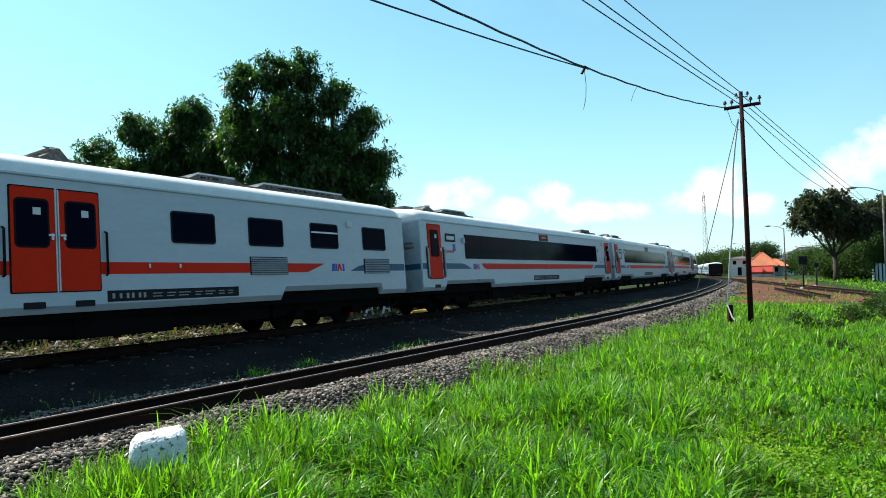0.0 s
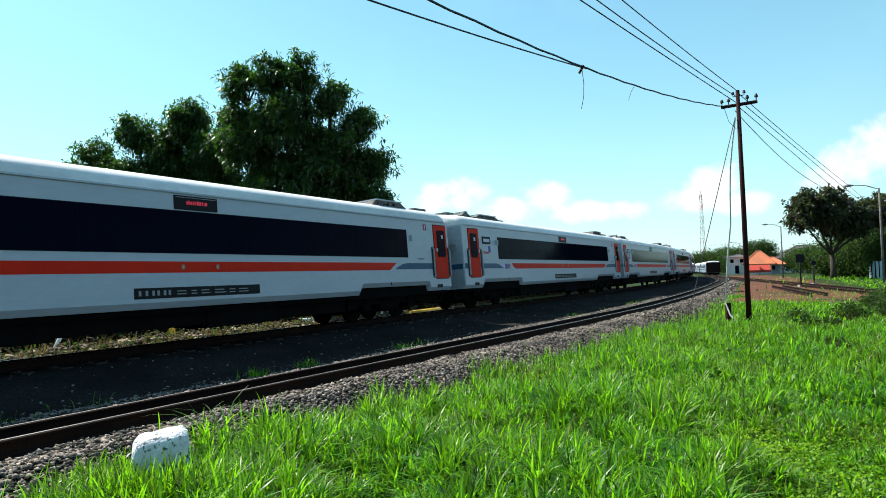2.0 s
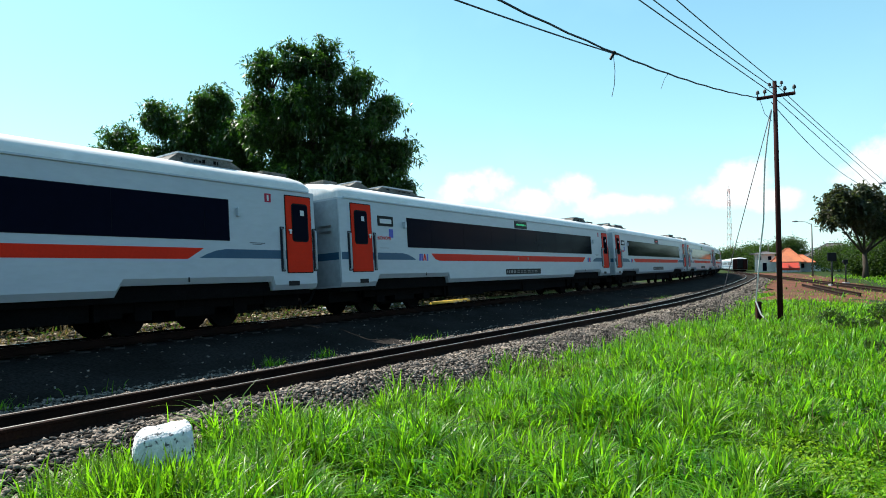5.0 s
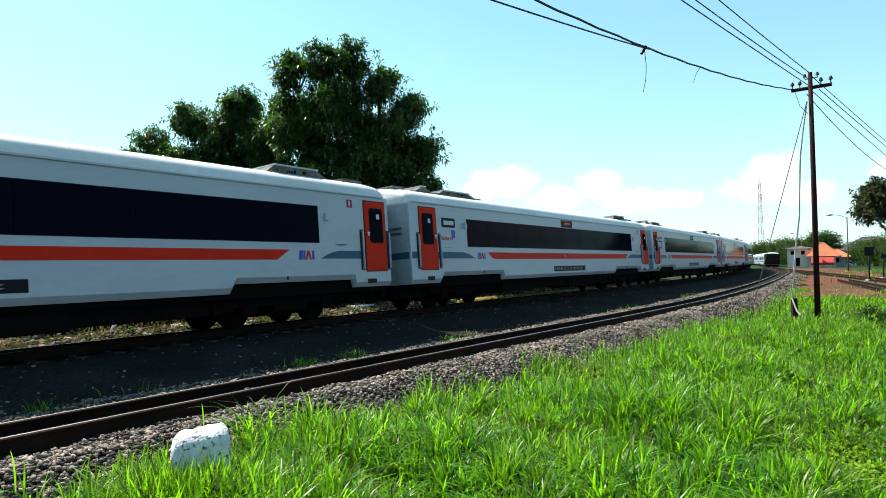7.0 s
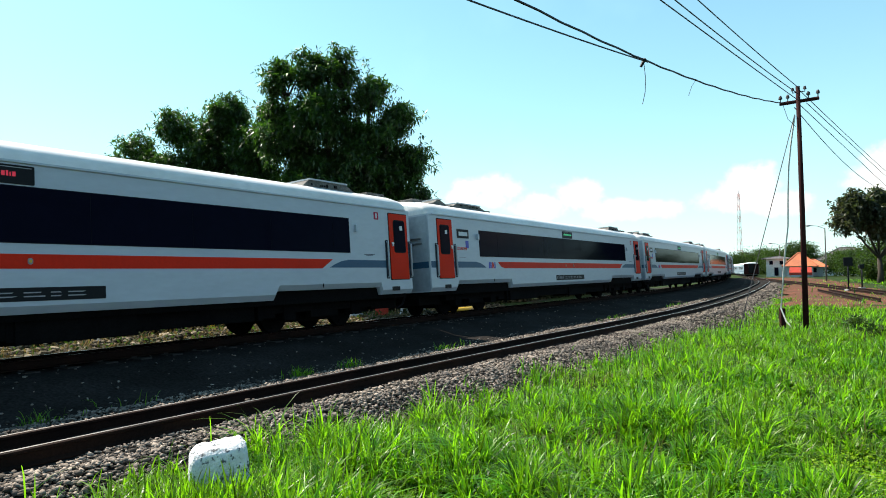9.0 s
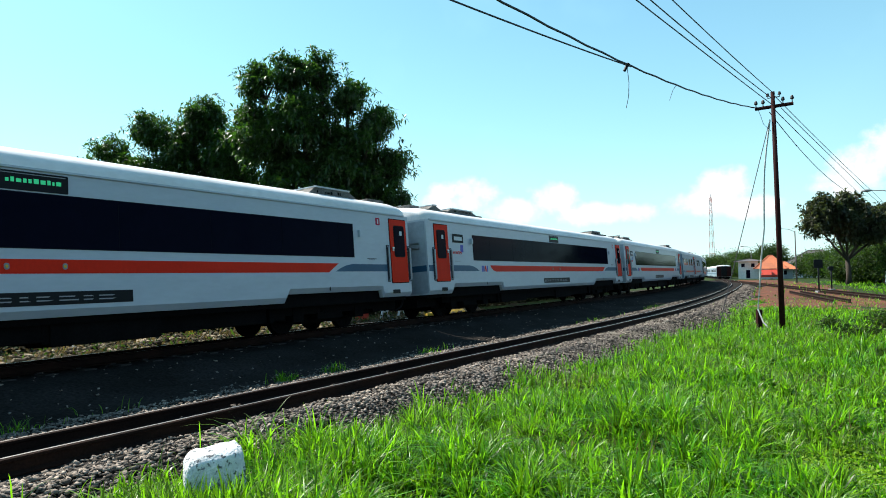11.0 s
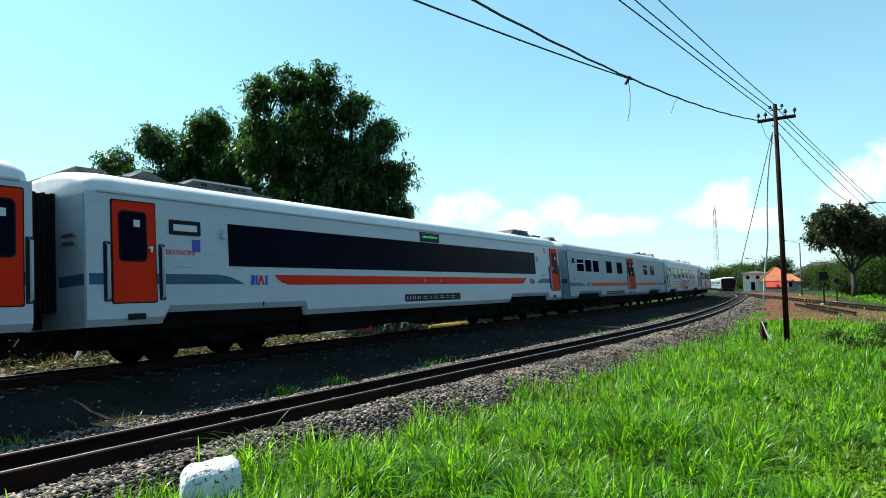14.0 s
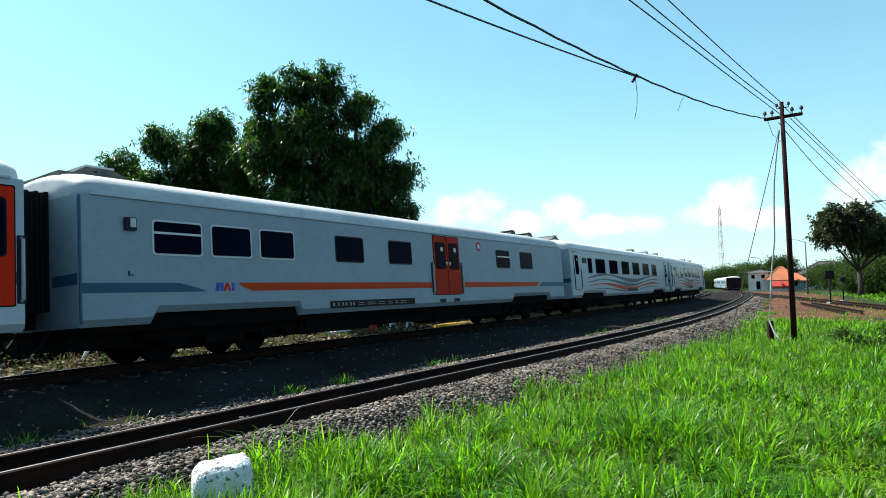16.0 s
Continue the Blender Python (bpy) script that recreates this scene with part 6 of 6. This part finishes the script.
def build_siding():
    ribbon("dirt_patch", 19, 116, 1.0, lambda s: [(8.3 - 1.2 * min(1, max(0, (s - 28) / 16)) + 0.35 * math.sin(s * 0.7) + max(0, 25 - s) * 0.8 + q * (6.4 - max(0, 25 - s) * 0.7 + 0.4 * math.sin(s * 0.43)) / 10, -0.205 if 0 < q < 10 else -0.34) for q in range(11)],
           "dirt", "bare reddish-brown earth around the siding", "dirt", rough=0.012)
    tr = tagged(new("railway_track"), "rusty siding track on bare reddish earth", "railway track")
    w = Vector((0.31, 0.951)).normalized()
    sd = Vector((w.y, -w.x))
    for off in (10.95, 9.88):
        a = sd * off
        part("rail", straight_rail("rail", a + w * 22, a + w * 120, -0.06), "rail", tr)
    sl = sleeper_mesh()
    for k in range(90):
        c = sd * 10.41 + w * (24 + k * 0.7)
        ob = part("sleeper", sl, "sleeper", tr)
        ob.matrix_local = Matrix.Translation((c.x, c.y, -0.395)) @ Matrix.Rotation(-math.atan2(w.x, w.y), 4, "Z")
    for (x0, y0), (x1, y1) in (((22.7, 44.2), (17.0, 29.6)), ((23.2, 43.8), (17.9, 29.9))):
        tagged(part("loose_rail", straight_rail("loose_rail", (x0, y0), (x1, y1), -0.03), "rail"), "rusty loose rail lying on bare earth", "rail", "loose rails")
    # the track of the standing train
    tr = tagged(new("railway_track"), "far station track under the standing coaches", "railway track")
    a, b = at(23.3, 120).xy, at(21.1, 330).xy
    d = (b - a).normalized()
    s2 = Vector((d.y, -d.x))
    for q in (-0.53, 0.53):
        part("rail", straight_rail("rail", a + s2 * q, b + s2 * q, -0.1), "rail", tr)


def standing_coaches():
    d0, d1 = at(22.95, 152), at(21.0, 310)
    way = (d1 - d0).normalized()
    for k in range(5):
        c = tagged(new("railway_coach"), "white standing coach with small dark windows and a dark end", "railway coach", "standing coaches")
        p = d0 + way * (10 + 20.9 * k)
        c.matrix_world = pose(p.x, p.y, -0.48, 0, 0, math.degrees(math.atan2(way.y, way.x)) + 180)
        part("body", shell("body", 2.75, 3.4, "shaded_old_white", [(-8.6, -5.2), (5.2, 8.6)]), "shaded_old_white", c)
        part("roof", roof_mesh(2.75, 3.3), "roof", c, smooth=True)
        for i in range(8):
            side_window(c, 2.4 + 2.1 * i, 3.5 + 2.1 * i, 1.75, 2.4)
        outline("stripe", c, [(0.46, 1.3), (20.4, 1.3), (20.4, 1.5), (0.46, 1.5)], "blue", 0, 0.004)
        part("end_wall", Geo().box(L / 2 - 0.42, L / 2 - 0.36, -1.44, 1.44, 0.75, 3.0), "pole" if k == 0 else "rubber", c, "dark maroon end wall")
        part("gangway", Geo().box(L / 2 - 0.36, L / 2 - 0.05, -0.55, 0.55, 0.95, 2.9), "rubber", c)
        u = Geo().box(-L / 2 + 0.5, L / 2 - 0.5, -1.2, 1.2, 0.4, 0.9)
        part("underframe", u, "under", c)
        for x in (-7, 7):
            bogie(c, x)


def build_litter():
    """Odds and ends on the far side of the main line, seen under the coaches."""
    def put(name, g, material, s, lat, z, turn, label, category, **kw):
        x, y = on_line(s, lat)
        ob = part(name, g, material, None, **kw)
        ob.matrix_world = pose(float(x), float(y), z, 0, 0, turn)
        return tagged(ob, label, category)
    for ds in (0.0, 1.15):
        g = Geo()
        g.tube([(-0.28, 0, 0), (0.05, 0, 0.95)], 0.05, 6)
        g.tube([(0.38, 0, 0), (0.05, 0, 0.95)], 0.05, 6)
        g.tube([(-0.1, 0, 0.45), (0.22, 0, 0.45)], 0.03, 6)
        put("trestle", g, "chalk", 12.3 + ds, -3.8, -0.5, 60, "white-painted metal trestle beside the track", "trestle")
    g = Geo().tube([(-1.6, 0, 0.16), (1.6, 0, 0.16)], 0.15, 14)
    put("yellow_pipe", g, "yellow", 16.2, -3.3, -0.5, 62, "yellow pipe lying beside the track", "pipe", smooth=True)
    put("slanted_post", Geo().tube([(0, 0, -0.1), (0.35, 0.15, 0.75)], 0.05, 8), "chalk", 0.5, -4.6, -0.5, 30, "leaning pale concrete post", "post", smooth=True)
    put("crate", Geo().box(-0.3, 0.3, -0.3, 0.3, 0, 0.62), "bluebox", -2.1, -5.2, -0.42, 58, "faded turquoise crate in the rubble", "crate", bevel=0.02)
    put("crate", Geo().box(-0.36, 0.36, -0.3, 0.3, 0, 0.55), "grey", -3.0, -5.2, -0.42, 58, "dusty grey crate in the rubble", "crate", bevel=0.02)
    put("iron_bar", Geo().box(-0.95, 0.75, -0.06, 0.06, 0, 0.12), "tarp", -2.4, -5.2, 0.20, 58, "red painted iron bar lying across two crates", "iron bar", bevel=0.01)
    put("red_lever_box", Geo().box(-0.22, 0.22, -0.16, 0.16, 0, 0.5), "tarp", 11.4, -4.2, -0.5, 58, "small red point-lever box", "lever box", bevel=0.02)
    put("concrete_block", Geo().box(-0.5, 0.5, -0.25, 0.25, 0, 0.32), "chalk", 10.0, -4.6, -0.5, 62, "pale concrete block beside the track", "block", bevel=0.02)
    put("yellow_stub", Geo().tube([(0, 0, 0), (0, 0, 0.62)], 0.09, 10), "yellow", 4.2, -4.9, -0.5, 0, "short yellow post in the rubble", "post", smooth=True)


def build_trees():
    # broad mango tree beyond the line, and its lower neighbours
    plumed_tree("broad dark green mango tree behind the passing train", (-5.4, 28.4, -0.5),
               [(-6.6, 27.8, 7.9, 2.2, 2.2, 1.7), (-4.7, 28.0, 6.6, 1.7, 2.2, 1.7), (-8.3, 28.2, 7.0, 1.3, 2.0, 1.9), (-3.6, 28.5, 5.2, 1.1, 1.7, 1.8), (-6.45, 28.0, 4.8, 2.9, 2.5, 2.0),
                (-8.65, 27.8, 9.95, 0.65, 0.8, 0.95), (-7.2, 27.6, 10.05, 0.65, 0.8, 1.0), (-5.85, 27.6, 10.25, 0.6, 0.8, 1.1), (-4.6, 27.9, 9.1, 0.75, 0.9, 0.8), (-3.55, 28.0, 8.0, 0.75, 0.9, 0.8),
                (-2.85, 28.2, 6.3, 0.55, 0.8, 0.7), (-9.15, 28.0, 8.6, 0.6, 0.9, 0.6), (-2.7, 28.3, 4.6, 0.5, 0.8, 0.6)],
               0.30, 2.2, 340, 17, 0.72, 101)
    plumed_tree("dark green mango tree with a lower crown behind the train", (-12.6, 31.0, -0.5),
               [(-12.1, 30.8, 8.95, 0.95, 1.3, 1.1), (-14.7, 31.0, 8.5, 0.85, 1.2, 1.0), (-11.2, 31.0, 7.3, 1.1, 1.5, 1.3), (-13.2, 31.2, 6.6, 1.7, 1.9, 1.5), (-16.7, 31.2, 7.35, 0.8, 1.2, 0.95), (-15.6, 31.0, 6.4, 1.4, 1.6, 1.1),
                (-18.0, 31.4, 6.45, 0.7, 0.9, 0.8), (-10.3, 29.9, 7.2, 0.9, 1.2, 1.5), (-10.0, 29.6, 5.0, 1.3, 1.5, 1.5), (-13.4, 31.0, 8.05, 1.0, 1.2, 1.0), (-12.3, 31.3, 5.0, 2.4, 2.2, 1.7), (-16.6, 31.2, 5.0, 1.9, 1.8, 1.1)],
               0.24, 2.0, 370, 16, 0.76, 111)
    plumed_tree("big-leaved tree with grey-green crown by the siding", (40.0, 65.6, -0.3),
               [(36.5, 63.5, 7.5, 1.3, 1.8, 1.3), (39.3, 64.0, 7.6, 1.5, 2.0, 1.3), (38.0, 64.2, 6.3, 2.4, 2.4, 1.2), (42.6, 65.0, 6.5, 1.9, 2.4, 1.3), (45.2, 66.0, 6.7, 2.1, 2.4, 1.5), (35.6, 63.2, 5.8, 0.9, 1.2, 0.8), (41.2, 65.2, 5.3, 2.8, 2.6, 1.1)],
               0.24, 2.8, 190, 12, 1.15, 121, "teak", 9, 0.46, 0.21, 0.1)
    n = 0
    for az_, d, top, w, leafy in ((30.6, 135, 5.0, 4.4, 320), (32.2, 125, 6.2, 4.8, 380), (34.2, 118, 8.0, 5.0, 400), (36.5, 112, 8.5, 5.2, 400), (39.5, 105, 9, 6, 400), (29.3, 150, 4.6, 4.0, 260), (32.4, 84, 1.5, 1.5, 200), (31.3, 86, 2.8, 2.0, 260), (33.3, 84, 3.6, 3.2, 400), (35.6, 80, 4.4, 3.6, 420),
                                  (22.0, 210, 5.6, 6.5, 420), (23.4, 215, 7.2, 6.5, 460), (20.4, 215, 4.6, 6.0, 380), (18.6, 225, 4.4, 6.5, 300), (25.2, 190, 6.4, 4.5, 380), (26.6, 185, 8.2, 4.4, 420), (24.5, 200, 6.6, 4.5, 340), (28.3, 190, 4.6, 5.0, 300), (16.6, 235, 4.4, 6.5, 260), (30.5, 175, 5.5, 5, 300)):
        p = at(az_, d)
        n += 1
        size = 0.16 + d / 800
        tree("dense green tree in the distant belt of trees" if d > 100 else "bushy dark green tree behind the siding", (p.x, p.y, -0.4),
             [(p.x - 0.35 * w, p.y, top * 0.60, w * 0.62, w * 0.6, top * 0.38), (p.x + 0.4 * w, p.y + 1, top * 0.55, w * 0.6, w * 0.6, top * 0.38), (p.x, p.y, top * 0.34, w, w * 0.8, top * 0.36), (p.x + 0.1 * w, p.y, top * 0.72, w * 0.5, w * 0.5, top * 0.26)],
             0.18, top * 0.3, leafy, 34, 0.10 * w + 0.1, size, size * 0.55, "woods", 200 + n, 0.25, 6)


def build_shrubs():
    rg = np.random.RandomState(90)
    for x, y, w, h in ((7.75, 13.6, 0.75, 0.42), (8.6, 14.3, 0.5, 0.35), (10.9, 17.2, 0.9, 0.5), (12.2, 17.6, 0.8, 0.55), (11.6, 15.6, 0.6, 0.4), (9.3, 16.9, 0.5, 0.35), (6.3, 10.4, 0.4, 0.3), (14.2, 21.2, 1.0, 0.6), (15.6, 22.5, 1.2, 0.7)):
        n = int(900 * w)
        z0 = float(ground_z(np.array([x]), np.array([y]))[0])
        d = rg.normal(size=(n, 3))
        d /= np.linalg.norm(d, axis=1, keepdims=True)
        p = np.array((x, y, z0 + h * 0.35)) + d * (w * 0.5, w * 0.5, h * 0.6) * (rg.uniform(0, 1, (n, 1)) ** 0.5)
        p[:, 2] = np.maximum(p[:, 2], z0 + 0.02)
        ob = leaves("shrub", p, 0.10, 0.05, 300 + int(x * 10), "woods", "low leafy green shrub in the grass", "shrub", droop=-0.15)
        ob["kind"] = ""


build_ground()
build_trees()
TRAIN = build_train()
standing_coaches()
build_siding()
build_wires()
build_marker()
build_signals()
build_lamps()
build_tower()
build_houses()
build_litter()
build_shrubs()
build_grass()
build_hedge()
build_rubble()
build_ballast()
build_track("near curved track with dark rusty rails in grey ballast", -0.10, 0.094, near_lat, -40, 124, -9, 30)
build_track("main line track under the passing train", 0.0, CANT, lambda s: 0.0, -60, 300, -9, 30)
motions()
